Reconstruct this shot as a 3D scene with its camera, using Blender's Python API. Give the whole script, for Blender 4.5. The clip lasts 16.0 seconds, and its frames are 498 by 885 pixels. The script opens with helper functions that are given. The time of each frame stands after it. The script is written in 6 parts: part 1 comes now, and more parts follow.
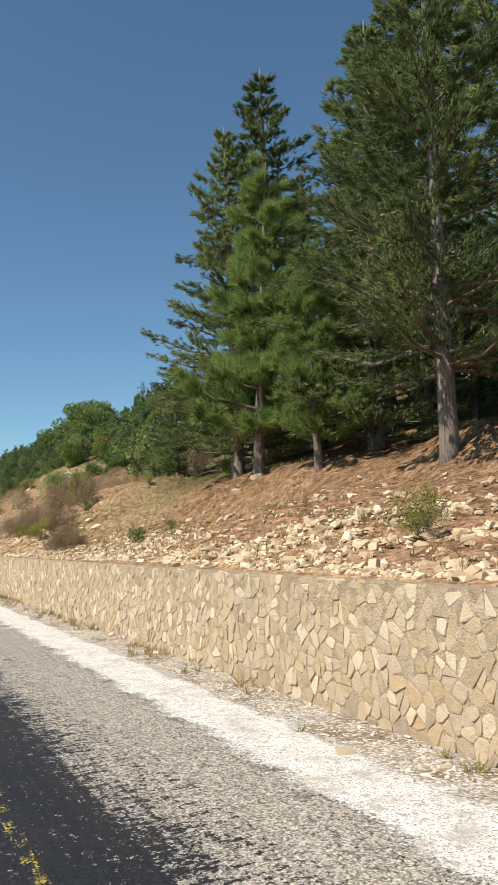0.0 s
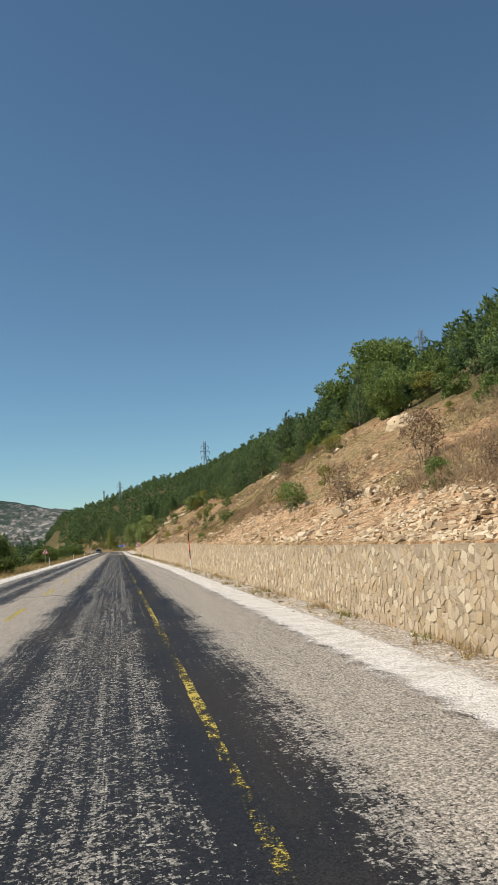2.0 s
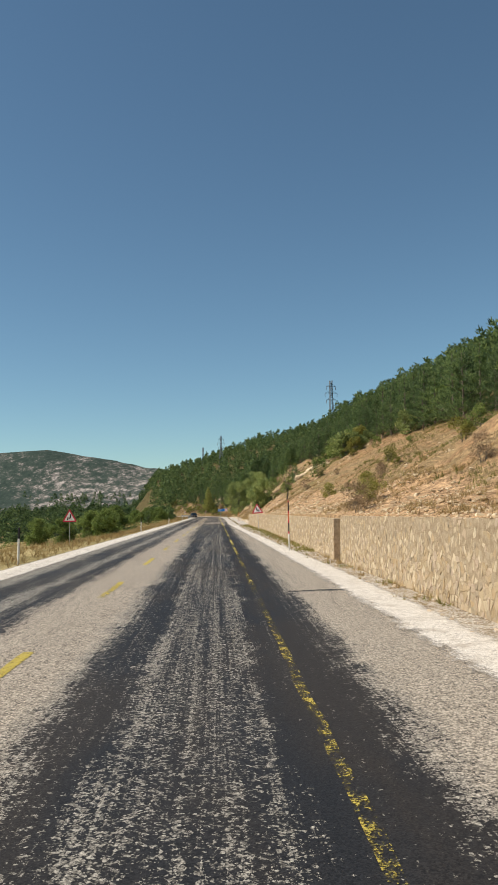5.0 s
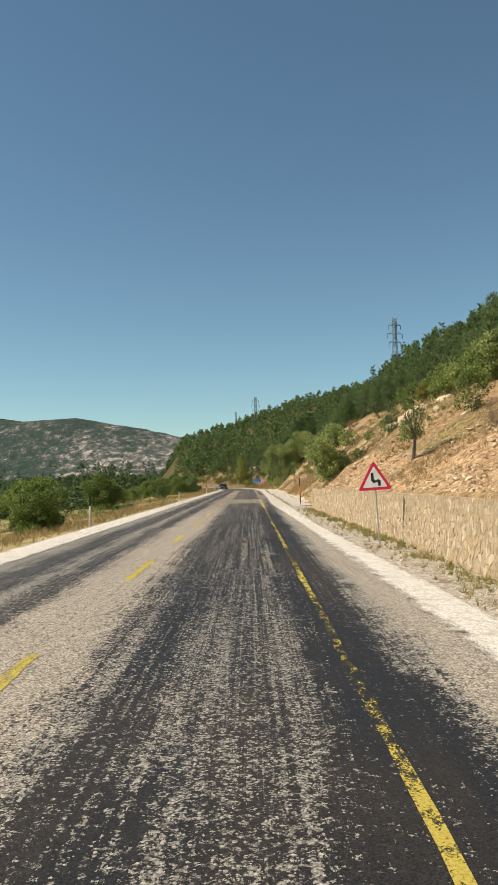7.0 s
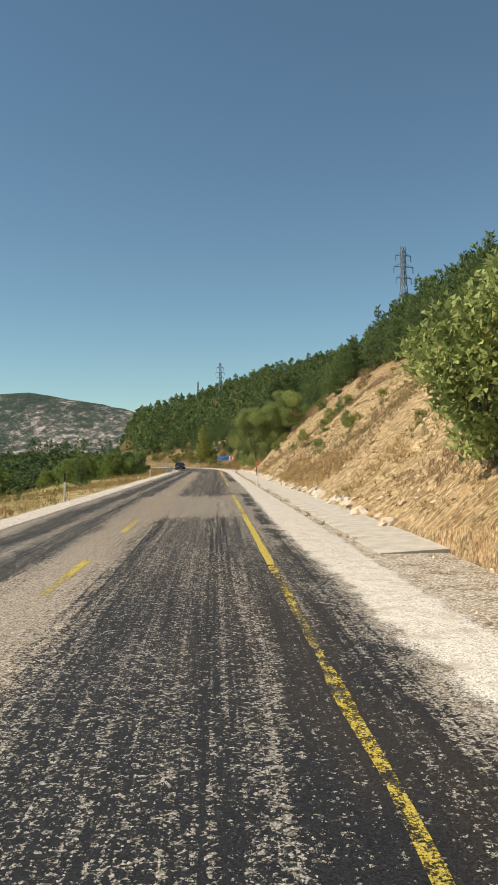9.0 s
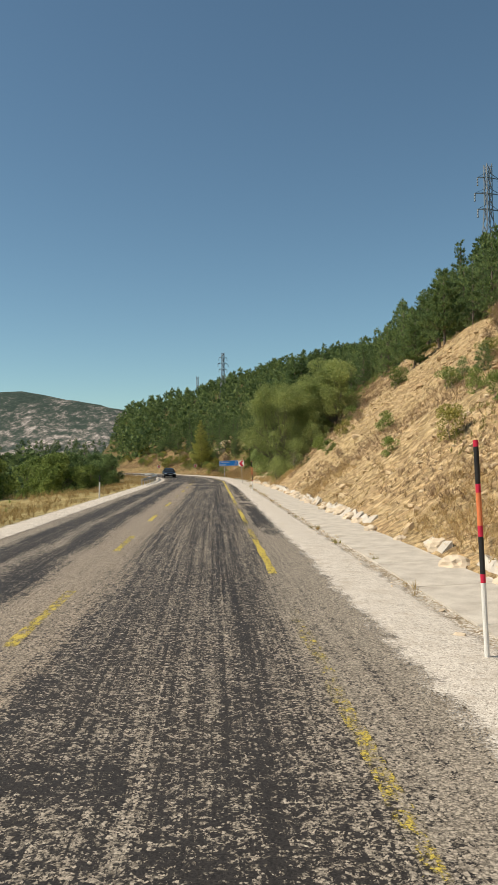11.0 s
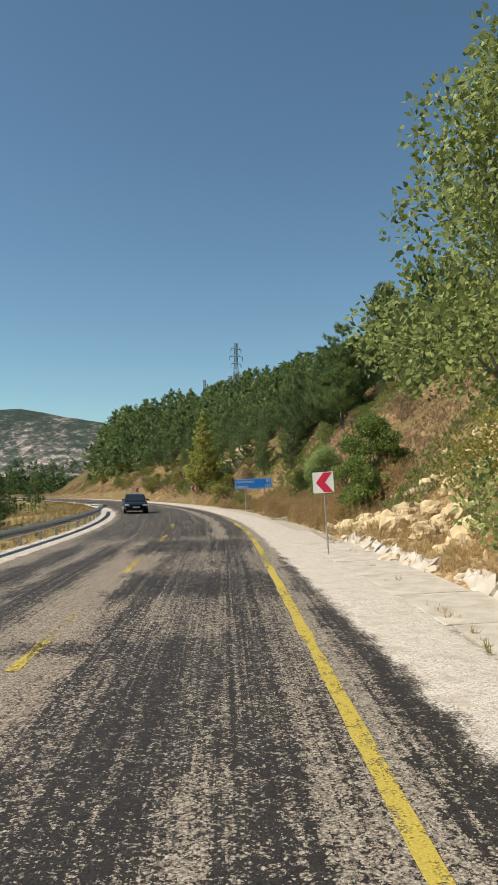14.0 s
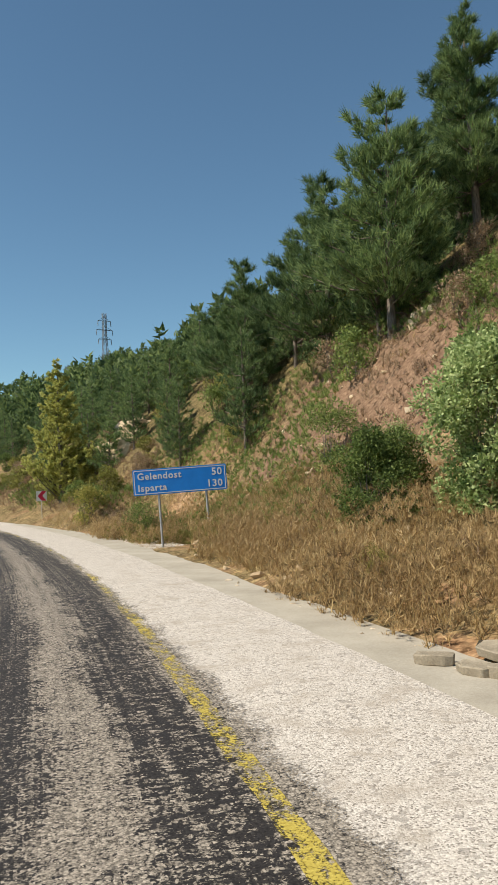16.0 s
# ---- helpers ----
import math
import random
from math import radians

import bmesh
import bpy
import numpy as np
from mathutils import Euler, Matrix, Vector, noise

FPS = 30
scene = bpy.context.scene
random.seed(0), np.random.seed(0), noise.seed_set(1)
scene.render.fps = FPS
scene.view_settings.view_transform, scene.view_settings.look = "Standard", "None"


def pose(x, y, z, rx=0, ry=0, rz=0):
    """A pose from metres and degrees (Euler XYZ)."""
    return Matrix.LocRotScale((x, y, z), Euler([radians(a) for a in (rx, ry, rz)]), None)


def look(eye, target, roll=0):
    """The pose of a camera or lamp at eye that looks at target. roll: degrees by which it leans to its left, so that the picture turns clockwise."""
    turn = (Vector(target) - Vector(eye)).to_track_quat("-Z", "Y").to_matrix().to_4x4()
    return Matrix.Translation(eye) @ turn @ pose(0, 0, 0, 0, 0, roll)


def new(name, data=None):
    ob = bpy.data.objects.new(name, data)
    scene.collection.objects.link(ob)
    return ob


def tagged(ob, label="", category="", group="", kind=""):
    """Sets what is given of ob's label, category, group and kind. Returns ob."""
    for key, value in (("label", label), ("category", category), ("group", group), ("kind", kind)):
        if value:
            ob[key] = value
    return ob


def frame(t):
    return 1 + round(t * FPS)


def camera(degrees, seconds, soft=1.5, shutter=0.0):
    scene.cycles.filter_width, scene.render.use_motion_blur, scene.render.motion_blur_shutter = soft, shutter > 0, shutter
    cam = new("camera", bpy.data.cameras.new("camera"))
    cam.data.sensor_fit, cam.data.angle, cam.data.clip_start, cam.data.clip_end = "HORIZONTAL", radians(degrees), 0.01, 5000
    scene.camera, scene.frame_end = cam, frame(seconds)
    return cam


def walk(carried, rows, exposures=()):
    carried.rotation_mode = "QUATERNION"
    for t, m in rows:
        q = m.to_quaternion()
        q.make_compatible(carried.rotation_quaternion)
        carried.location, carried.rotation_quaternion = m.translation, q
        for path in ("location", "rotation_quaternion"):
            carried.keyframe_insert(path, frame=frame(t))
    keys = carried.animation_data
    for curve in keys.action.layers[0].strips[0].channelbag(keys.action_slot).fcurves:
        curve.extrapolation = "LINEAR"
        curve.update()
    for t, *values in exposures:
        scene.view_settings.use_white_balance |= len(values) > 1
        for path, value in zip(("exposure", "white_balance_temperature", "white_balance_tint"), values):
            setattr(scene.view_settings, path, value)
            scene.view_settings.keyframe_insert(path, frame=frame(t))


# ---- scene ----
cam = camera(35.8, 16.0, soft=0.95)
PATH = [
    (0, (-0.044, 0.47, 1.903), (0.846, 2.245, 2.144), -1.8),
    (0.3, (-0.062, 6.407, 1.913), (0.811, 8.19, 2.155), -2.3),
    (0.5, (-0.087, 10.379, 1.922), (0.767, 12.172, 2.163), -3.2),
    (1, (0.005, 20.265, 1.81), (0.745, 22.11, 2.035), -5.0),
    (1.5, (0.019, 30.088, 1.696), (0.628, 31.978, 1.931), -4.0),
    (2, (0.153, 39.822, 1.621), (0.5, 41.776, 1.87), -3.5),
    (2.5, (0.137, 49.795, 1.675), (0.334, 51.771, 1.914), -3.3),
    (3, (0.13, 60.24, 1.806), (0.263, 62.223, 2.025), -3.5),
    (3.5, (0.106, 71.25, 1.892), (0.234, 73.238, 2.072), -2.5),
    (4, (0.233, 82.697, 1.897), (0.373, 84.684, 2.075), -2.2),
    (4.5, (0.172, 94.328, 1.872), (0.319, 96.315, 2.046), -1.6),
    (5, (0.008, 105.824, 1.896), (0.096, 107.814, 2.071), -1.1),
    (5.2, (0.025, 110.319, 1.927), (0.073, 112.311, 2.099), -1.4),
    (7.3, (-0.114, 156.839, 1.945), (-0.115, 158.837, 2.033), -1.0),
    (7.5, (-0.114, 161.22, 1.942), (-0.087, 163.218, 2.022), -1.2),
    (8, (-0.098, 172.032, 1.922), (-0.026, 174.03, 1.975), -1.5),
    (8.2, (-0.099, 176.277, 1.919), (-0.015, 178.275, 1.961), -1.5),
    (10.3, (-0.161, 219.91, 1.999), (-0.075, 221.908, 2.042), -0.6),
    (10.5, (-0.195, 224.026, 2.032), (-0.108, 226.024, 2.071), -0.6),
    (11, (-0.223, 234.25, 2.11), (-0.132, 236.247, 2.164), -0.3),
    (11.5, (-0.179, 244.344, 2.117), (-0.1, 246.342, 2.185), -0.8),
    (12, (-0.019, 254.322, 2.087), (0.058, 256.319, 2.164), -1.6),
    (12.5, (0.044, 264.207, 2.08), (0.123, 266.204, 2.167), -2.0),
    (13, (-0.001, 273.974, 2.026), (0.072, 275.97, 2.123), -1.9),
    (13.5, (-0.134, 283.534, 2.027), (-0.075, 285.531, 2.127), -1.3),
    (14, (-0.19, 293.037, 2.059), (-0.127, 295.033, 2.168), -0.6),
    (14.5, (-0.229, 302.5, 2.053), (-0.122, 304.494, 2.164), -0.8),
    (14.9, (-0.173, 309.935, 2.004), (0.006, 311.924, 2.117), -2.0),
    (15, (-0.176, 311.761, 1.997), (0.017, 313.749, 2.109), -1.9),
    (15.5, (-0.319, 320.79, 1.942), (-0.048, 322.768, 2.051), -2.4),
    (16, (-0.693, 329.801, 1.931), (-0.291, 331.758, 2.036), -2.5),
]
LIGHT = ((0.0, 0.3, 6450, 10), (0.5, 0.2, 6500, 10), (1.0, 0.08, 6500, 10), (2.0, 0.02, 6550, 10), (3.0, 0.05, 6750, 10), (5.0, 0.05, 6850, 10), (7.5, 0.19, 7300, 9), (11.0, 0.09, 7200, 9), (12.5, 0.1, 7150, 9), (13.5, 0.17, 7000, 9), (14.0, 0.17, 6950, 9), (15.0, 0.23, 6800, 9), (16.0, 0.25, 6750, 9))
walk(cam, [(t, look(eye, target, roll)) for t, eye, target, roll in PATH], LIGHT)

# ---- sky, sun ----
SUN_AZ, SUN_EL = -97.0, 48.0
world = bpy.data.worlds.new("sky")
scene.world = world
world.use_nodes = True
wn = world.node_tree
sky = wn.nodes.new("ShaderNodeTexSky")
sky.sky_type = "NISHITA"
sky.sun_disc = False
sky.sun_elevation, sky.sun_rotation = radians(SUN_EL), radians(SUN_AZ)
sky.altitude, sky.air_density, sky.dust_density, sky.ozone_density = 1200, 1.0, 0.3, 1.5
tint = wn.nodes.new("ShaderNodeMix")
tint.data_type, tint.blend_type = "RGBA", "MULTIPLY"
tint.inputs[0].default_value = 1.0
tint.inputs[7].default_value = (0.765, 0.96, 0.955, 1)
wn.links.new(sky.outputs[0], tint.inputs[6])
wn.links.new(tint.outputs[2], wn.nodes["Background"].inputs[0])
wn.nodes["Background"].inputs[1].default_value = 0.103
sun_data = bpy.data.lights.new("sun", "SUN")
sun_data.energy, sun_data.angle, sun_data.color = 5.0, radians(0.53), (1.0, 0.93, 0.82)
sun = new("sun", sun_data)
toward = Vector((math.sin(radians(SUN_AZ)) * math.cos(radians(SUN_EL)), math.cos(radians(SUN_AZ)) * math.cos(radians(SUN_EL)), math.sin(radians(SUN_EL))))
sun.matrix_world = look(tuple(toward * 300), (0, 0, 0))

rng = np.random.default_rng(7)


# ---- node material helpers ----
class Mat:
    """A node material under construction."""

    def __init__(self, name, rough=0.9, spec=0.2):
        self.m = bpy.data.materials.new(name)
        self.m.use_nodes = True
        self.t = self.m.node_tree
        self.b = self.t.nodes["Principled BSDF"]
        self.b.inputs["Roughness"].default_value = rough
        self.b.inputs["Specular IOR Level"].default_value = spec

    def n(self, kind, **ins):
        node = self.t.nodes.new(kind)
        for k, v in ins.items():
            self.put(node, k.replace("_", " "), v)
        return node

    def put(self, node, key, v):
        sock = node.inputs[int(key[1:])] if key[0] == "i" and key[1:].isdigit() else node.inputs[key]
        if isinstance(v, bpy.types.NodeSocket):
            self.t.links.new(v, sock)
        else:
            sock.default_value = v

    def coord(self, which="Object", scale=None):
        c = self.n("ShaderNodeTexCoord").outputs[which]
        if scale is not None:
            mp = self.n("ShaderNodeMapping")
            self.put(mp, "Vector", c)
            mp.inputs["Scale"].default_value = scale
            c = mp.outputs[0]
        return c

    def noise(self, vec, scale, detail=4.0, rough=0.6, dist=0.0):
        nd = self.n("ShaderNodeTexNoise", Vector=vec, Scale=scale, Detail=detail, Roughness=rough, Distortion=dist)
        return nd.outputs["Fac"]

    def voro(self, vec, scale, out="Distance", feature="F1"):
        nd = self.n("ShaderNodeTexVoronoi", Vector=vec, Scale=scale)
        nd.feature = feature
        return nd.outputs[out]

    def math(self, op, a, b=0.0, c=None):
        nd = self.n("ShaderNodeMath")
        nd.operation = op
        nd.use_clamp = False
        self.put(nd, "i0", a)
        self.put(nd, "i1", b)
        if c is not None:
            self.put(nd, "i2", c)
        return nd.outputs[0]

    def step(self, v, lo, hi):
        nd = self.n("ShaderNodeMapRange", Value=v)
        nd.inputs["From Min"].default_value, nd.inputs["From Max"].default_value = lo, hi
        nd.interpolation_type = "SMOOTHSTEP"
        nd.clamp = True
        return nd.outputs[0]

    def band(self, v, lo, hi, soft):
        return self.math("MULTIPLY", self.step(v, lo - soft, lo + soft), self.math("SUBTRACT", 1.0, self.step(v, hi - soft, hi + soft)))

    def mix(self, f, a, b, mode="MIX"):
        nd = self.n("ShaderNodeMix")
        nd.data_type, nd.blend_type = "RGBA", mode
        self.put(nd, "i0", f)
        for i, v in ((6, a), (7, b)):
            if isinstance(v, tuple) and len(v) == 3:
                v = (*v, 1.0)
            self.put(nd, "i%d" % i, v)
        return nd.outputs[2]

    def ramp(self, f, stops):
        nd = self.n("ShaderNodeValToRGB", Fac=f)
        el = nd.color_ramp.elements
        while len(el) < len(stops):
            el.new(0.5)
        for e, (p, c) in zip(el, stops):
            e.position, e.color = p, (*c, 1.0)
        return nd.outputs[0]

    def base(self, c):
        self.put(self.b, "Base Color", (*c, 1.0) if isinstance(c, tuple) and len(c) == 3 else c)
        return self

    def bump(self, h, strength=0.4, dist=0.02):
        nd = self.n("ShaderNodeBump", Height=h, Strength=strength, Distance=dist)
        self.put(self.b, "Normal", nd.outputs[0])
        return self


def speckled(name, a, b, scale=6.0, rough=0.85, bump=0.3, fine=60.0, spec=0.2, dist=0.01, metal=0.0):
    """A plain worn surface: two tones in soft patches, and fine grain."""
    k = Mat(name, rough, spec)
    c = k.coord()
    f1, f2 = k.noise(c, scale, 5), k.noise(c, fine, 3)
    f = k.math("ADD", k.math("MULTIPLY", f1, 0.65), k.math("MULTIPLY", f2, 0.35))
    k.base(k.ramp(f, [(0.35, a), (0.65, b)]))
    k.bump(f2, bump, dist)
    k.b.inputs["Metallic"].default_value = metal
    return k.m


def foliage(name, dark, mid, lit, trans=0.35):
    k = Mat(name, 0.6, 0.25)
    isl = k.n("ShaderNodeNewGeometry").outputs["Random Per Island"]
    obr = k.n("ShaderNodeObjectInfo").outputs["Random"]
    big = k.noise(k.coord(), 0.45, 3)
    f = k.math("ADD", k.math("ADD", k.math("MULTIPLY", isl, 0.55), k.math("MULTIPLY", obr, 0.25)), k.math("MULTIPLY", k.math("SUBTRACT", big, 0.4), 0.8))
    col = k.ramp(f, [(0.1, dark), (0.45, mid), (0.9, lit)])
    k.base(col)
    tr = k.n("ShaderNodeBsdfTranslucent", Color=col)
    mx = k.n("ShaderNodeMixShader", i0=trans, i1=k.b.outputs[0], i2=tr.outputs[0])
    k.t.links.new(mx.outputs[0], k.t.nodes["Material Output"].inputs[0])
    return k.m


def bark_mat(name, a, b):
    k = Mat(name, 0.95, 0.1)
    c = k.coord("Object", (6, 6, 1.2))
    f = k.noise(c, 3.0, 6, 0.7)
    k.base(k.ramp(f, [(0.3, a), (0.7, b)])).bump(f, 0.8, 0.03)
    return k.m


M_PINE = foliage("pine_needles", (0.035, 0.065, 0.03), (0.13, 0.2, 0.078), (0.36, 0.46, 0.175), 0.45)
M_CEDAR = foliage("cedar_needles", (0.038, 0.06, 0.027), (0.15, 0.195, 0.076), (0.41, 0.46, 0.185), 0.42)
# Pine needles again, darkened: the far wood's shade and haze put into the colour.
M_PINE_DARKENED = foliage("far_pine_needles_darkened", (0.032, 0.06, 0.03), (0.098, 0.15, 0.06), (0.25, 0.32, 0.11), 0.42)
M_POPLAR = foliage("poplar_leaves", (0.18, 0.2, 0.05), (0.44, 0.45, 0.13), (0.68, 0.65, 0.23), 0.5)
M_YPINE = foliage("young_pine_needles", (0.07, 0.115, 0.03), (0.19, 0.28, 0.075), (0.4, 0.48, 0.15), 0.45)
M_LEAF = foliage("broad_leaves", (0.05, 0.08, 0.022), (0.165, 0.23, 0.062), (0.38, 0.45, 0.14), 0.42)
M_WILLOW = foliage("willow_leaves", (0.075, 0.1, 0.036), (0.24, 0.295, 0.1), (0.52, 0.57, 0.22), 0.42)
M_SILVER = foliage("silver_leaves", (0.07, 0.115, 0.035), (0.25, 0.34, 0.115), (0.62, 0.68, 0.33), 0.4)
M_YLEAF = foliage("yellowing_leaves", (0.1, 0.11, 0.025), (0.27, 0.265, 0.065), (0.48, 0.43, 0.13), 0.4)
M_TWIG = foliage("dry_twigs", (0.14, 0.095, 0.06), (0.3, 0.205, 0.125), (0.5, 0.37, 0.23), 0.25)
M_BRUSH = foliage("dry_brush", (0.12, 0.075, 0.035), (0.4, 0.27, 0.125), (0.68, 0.52, 0.27), 0.3)
M_STRAW = foliage("dry_grass", (0.2, 0.13, 0.05), (0.36, 0.25, 0.11), (0.55, 0.42, 0.2), 0.2)
M_GREENGRASS = foliage("green_grass", (0.09, 0.095, 0.026), (0.22, 0.205, 0.058), (0.4, 0.35, 0.12), 0.25)
M_BARK = bark_mat("pine_bark", (0.07, 0.052, 0.042), (0.29, 0.24, 0.2))
M_GREYBARK = bark_mat("grey_bark", (0.09, 0.08, 0.065), (0.26, 0.23, 0.19))


# ---- mesh helpers ----
def mesh_of(name, verts, faces, smooth=False):
    me = bpy.data.meshes.new(name)
    verts = np.asarray(verts, np.float32)
    if isinstance(faces, np.ndarray):
        groups = [faces]
    else:
        by = {}
        for f in faces:
            by.setdefault(len(f), []).append(f)
        groups = [np.array(v) for v in by.values()]
    loops = np.concatenate([g.ravel() for g in groups]).astype(np.int32)
    totals = np.concatenate([np.full(len(g), g.shape[1]) for g in groups]).astype(np.int32)
    starts = np.concatenate([[0], np.cumsum(totals)[:-1]]).astype(np.int32)
    me.vertices.add(len(verts))
    me.vertices.foreach_set("co", verts.ravel())
    me.loops.add(len(loops))
    me.loops.foreach_set("vertex_index", loops)
    me.polygons.add(len(totals))
    me.polygons.foreach_set("loop_start", starts)
    me.polygons.foreach_set("loop_total", totals)
    me.update(calc_edges=True)
    me.validate()
    me.polygons.foreach_set("use_smooth", np.full(len(me.polygons), smooth, bool))
    return me


def part(name, me, material, parent=None, label=""):
    """Links a mesh, a bmesh or a (verts, faces) pair as one object under a thing or a part."""
    if isinstance(me, tuple):
        me = mesh_of(name, *me)
    elif isinstance(me, bmesh.types.BMesh):
        bm, me = me, bpy.data.meshes.new(name)
        bm.to_mesh(me)
        bm.free()
    if material is not None and not me.materials:
        me.materials.append(material)
    ob = new(name, me)
    if material is not None and me.materials[0] is not material:
        ob.material_slots[0].link = "OBJECT"
        ob.material_slots[0].material = material
    if parent is not None:
        ob.parent = parent
    return tagged(ob, label)


def thing(name, label, category, group="", m=None):
    ob = new(name)
    ob.empty_display_size = 0.2
    if m is not None:
        ob.matrix_basis = m
    return tagged(ob, label, category, group)


def box(bm, x0, x1, y0, y1, z0, z1, bevel=0.0):
    vs = bmesh.ops.create_cube(bm, size=1.0)["verts"]
    for v in vs:
        v.co = Vector(((x0 + x1) / 2 + v.co.x * (x1 - x0), (y0 + y1) / 2 + v.co.y * (y1 - y0), (z0 + z1) / 2 + v.co.z * (z1 - z0)))
    if bevel:
        es = list({e for v in vs for e in v.link_edges})
        bmesh.ops.bevel(bm, geom=es, offset=bevel, segments=2, affect="EDGES", profile=0.7)
    return bm


def tube(pts, radii, sides=8, cap=True):
    """Verts and faces of a tapered tube along points."""
    pts = [Vector(p) for p in pts]
    verts, faces = [], []
    for i, p in enumerate(pts):
        d = (pts[min(i + 1, len(pts) - 1)] - pts[max(i - 1, 0)]).normalized()
        a = d.orthogonal().normalized() if abs(d.z) < 0.99 else Vector((1, 0, 0))
        b = d.cross(a).normalized()
        a = b.cross(d)
        for k in range(sides):
            w = 2 * math.pi * k / sides
            verts.append(p + (a * math.cos(w) + b * math.sin(w)) * radii[i])
    for i in range(len(pts) - 1):
        for k in range(sides):
            k2 = (k + 1) % sides
            faces.append((i * sides + k, i * sides + k2, (i + 1) * sides + k2, (i + 1) * sides + k))
    if cap:
        faces.append(tuple(range(sides))[::-1])
        faces.append(tuple((len(pts) - 1) * sides + k for k in range(sides)))
    return verts, faces


def joined(pieces):
    verts, faces = [], []
    for v, f in pieces:
        o = len(verts)
        verts += list(v)
        faces += [tuple(i + o for i in q) for q in f]
    return verts, faces


def blades(centres, outs, n, length, width, spread, r, corners=4, level=0.0):
    """Needle or leaf tufts: n thin blades of that many corners at each centre, fanned round its outward direction."""
    c = np.repeat(np.asarray(centres, float), n, axis=0)
    o = np.repeat(np.asarray(outs, float), n, axis=0)
    d = o + r.normal(0, spread, c.shape)
    d /= np.linalg.norm(d, axis=1, keepdims=True) + 1e-9
    s = np.cross(d, r.normal(0, 1, c.shape) + np.array([0, 0, level]))
    s /= np.linalg.norm(s, axis=1, keepdims=True) + 1e-9
    ln = length * r.uniform(0.65, 1.3, (len(c), 1))
    w = width * r.uniform(0.7, 1.3, (len(c), 1))
    start = c + r.normal(0, length * 0.12, c.shape)
    if corners == 3:
        v = [start - s * w * 0.6, start + s * w * 0.6, start + d * ln]
    else:
        v = [start, start + d * ln * 0.45 + s * w * 0.5, start + d * ln, start + d * ln * 0.4 - s * w * 0.5]
    v = np.stack(v, 1).reshape(-1, 3)
    k = np.arange(len(c))[:, None] * corners
    return v, k + np.arange(corners)[None]


# ---- the lie of the land ----
CURVE_Y, CURVE_R, CURVE_END = 322.0, 200.0, 452.0


def shift(y):
    """How far the road has bent to the left at y."""
    y = np.asarray(y, float)
    q = np.clip(y, CURVE_Y, CURVE_END) - CURVE_Y
    arc = CURVE_R - np.sqrt(CURVE_R**2 - q**2)
    e = CURVE_END - CURVE_Y
    slope = e / math.sqrt(CURVE_R**2 - e**2)
    return -(arc + slope * np.clip(y - CURVE_END, 0, 60))


def wall_x(y):
    """The foot of the stone wall's face."""
    return np.interp(y, [-80, 20, 60, 84, 100, 134, 172, 202], [4.55, 4.55, 4.75, 4.85, 4.7, 4.35, 4.45, 4.0])


WALL_END = 202.0
WALL_T = 0.45


def back_x(y):
    """Where the slope begins, at the wall's back or at the drain's far edge."""
    w = wall_x(y) + WALL_T
    return np.where(np.asarray(y) < WALL_END, w, np.interp(y, [WALL_END, 212, 300, 316, 330, 342, 420], [wall_x(WALL_END) + WALL_T, 4.65, 4.6, 4.1, 3.85, 3.35, 3.2]))


STATIONS = [
    (-80, [(0, 1.4), (6, 2.3), (12, 5), (30, 11), (60, 22), (110, 34), (220, 52)]),
    (20, [(0, 1.4), (3.8, 1.75), (5.8, 2.5), (7.5, 3.7), (12, 5), (30, 11), (60, 24), (110, 37), (220, 55)]),
    (50, [(0, 1.4), (3, 1.9), (8, 4.4), (14, 6.2), (30, 13.5), (60, 28), (110, 43), (220, 58)]),
    (82, [(0, 1.45), (4.5, 3.0), (14, 8.0), (20, 9.7), (35, 18), (60, 33), (110, 49), (220, 60)]),
    (120, [(0, 1.65), (5, 3.4), (14, 9), (22, 13), (40, 22), (70, 36), (110, 47), (220, 58)]),
    (165, [(0, 1.55), (5, 3.4), (10, 6), (20, 11), (35, 18), (60, 29), (110, 42), (220, 52)]),
    (200, [(0, 1.3), (3, 3), (7.2, 6.3), (15, 10), (22, 13.5), (30, 17.5), (60, 30), (110, 42), (220, 52)]),
    (212, [(0, 0.1), (3, 2.5), (7.2, 6.3), (15, 10), (22, 13.5), (30, 17.5), (60, 30), (110, 42), (220, 52)]),
    (240, [(0, 0.1), (1, 0.8), (6.5, 5.0), (10, 7.5), (15, 9.8), (22, 13), (30, 17.5), (60, 33), (110, 44), (220, 52)]),
    (296, [(0, 0.1), (1, 0.8), (6.5, 5.2), (14, 11.6), (20, 15), (30, 23.5), (60, 38), (110, 47), (220, 53)]),
    (325, [(0, 0.0), (2.5, 0.9), (4.5, 2.2), (8, 6.0), (14, 11), (20, 16), (30, 25.5), (60, 38.5), (110, 47), (220, 53)]),
    (356, [(0, 0.0), (3, 0.5), (4.5, 1.5), (8, 6.2), (12, 10), (20, 13), (30, 21), (60, 37), (110, 48), (220, 57)]),
    (420, [(0, 0.0), (3, 1.8), (10, 5), (30, 12.5), (60, 23), (110, 38), (160, 48), (220, 57)]),
    (500, [(0, 0.0), (10, 3.5), (30, 9.5), (60, 17), (92, 25), (140, 39), (180, 48), (220, 52)]),
    (600, [(0, 0.0), (10, 3), (30, 9), (65, 21.5), (92, 31.5), (119, 41), (160, 50), (220, 54)]),
    (900, [(0, 0.0), (60, 10), (220, 35)]),
]
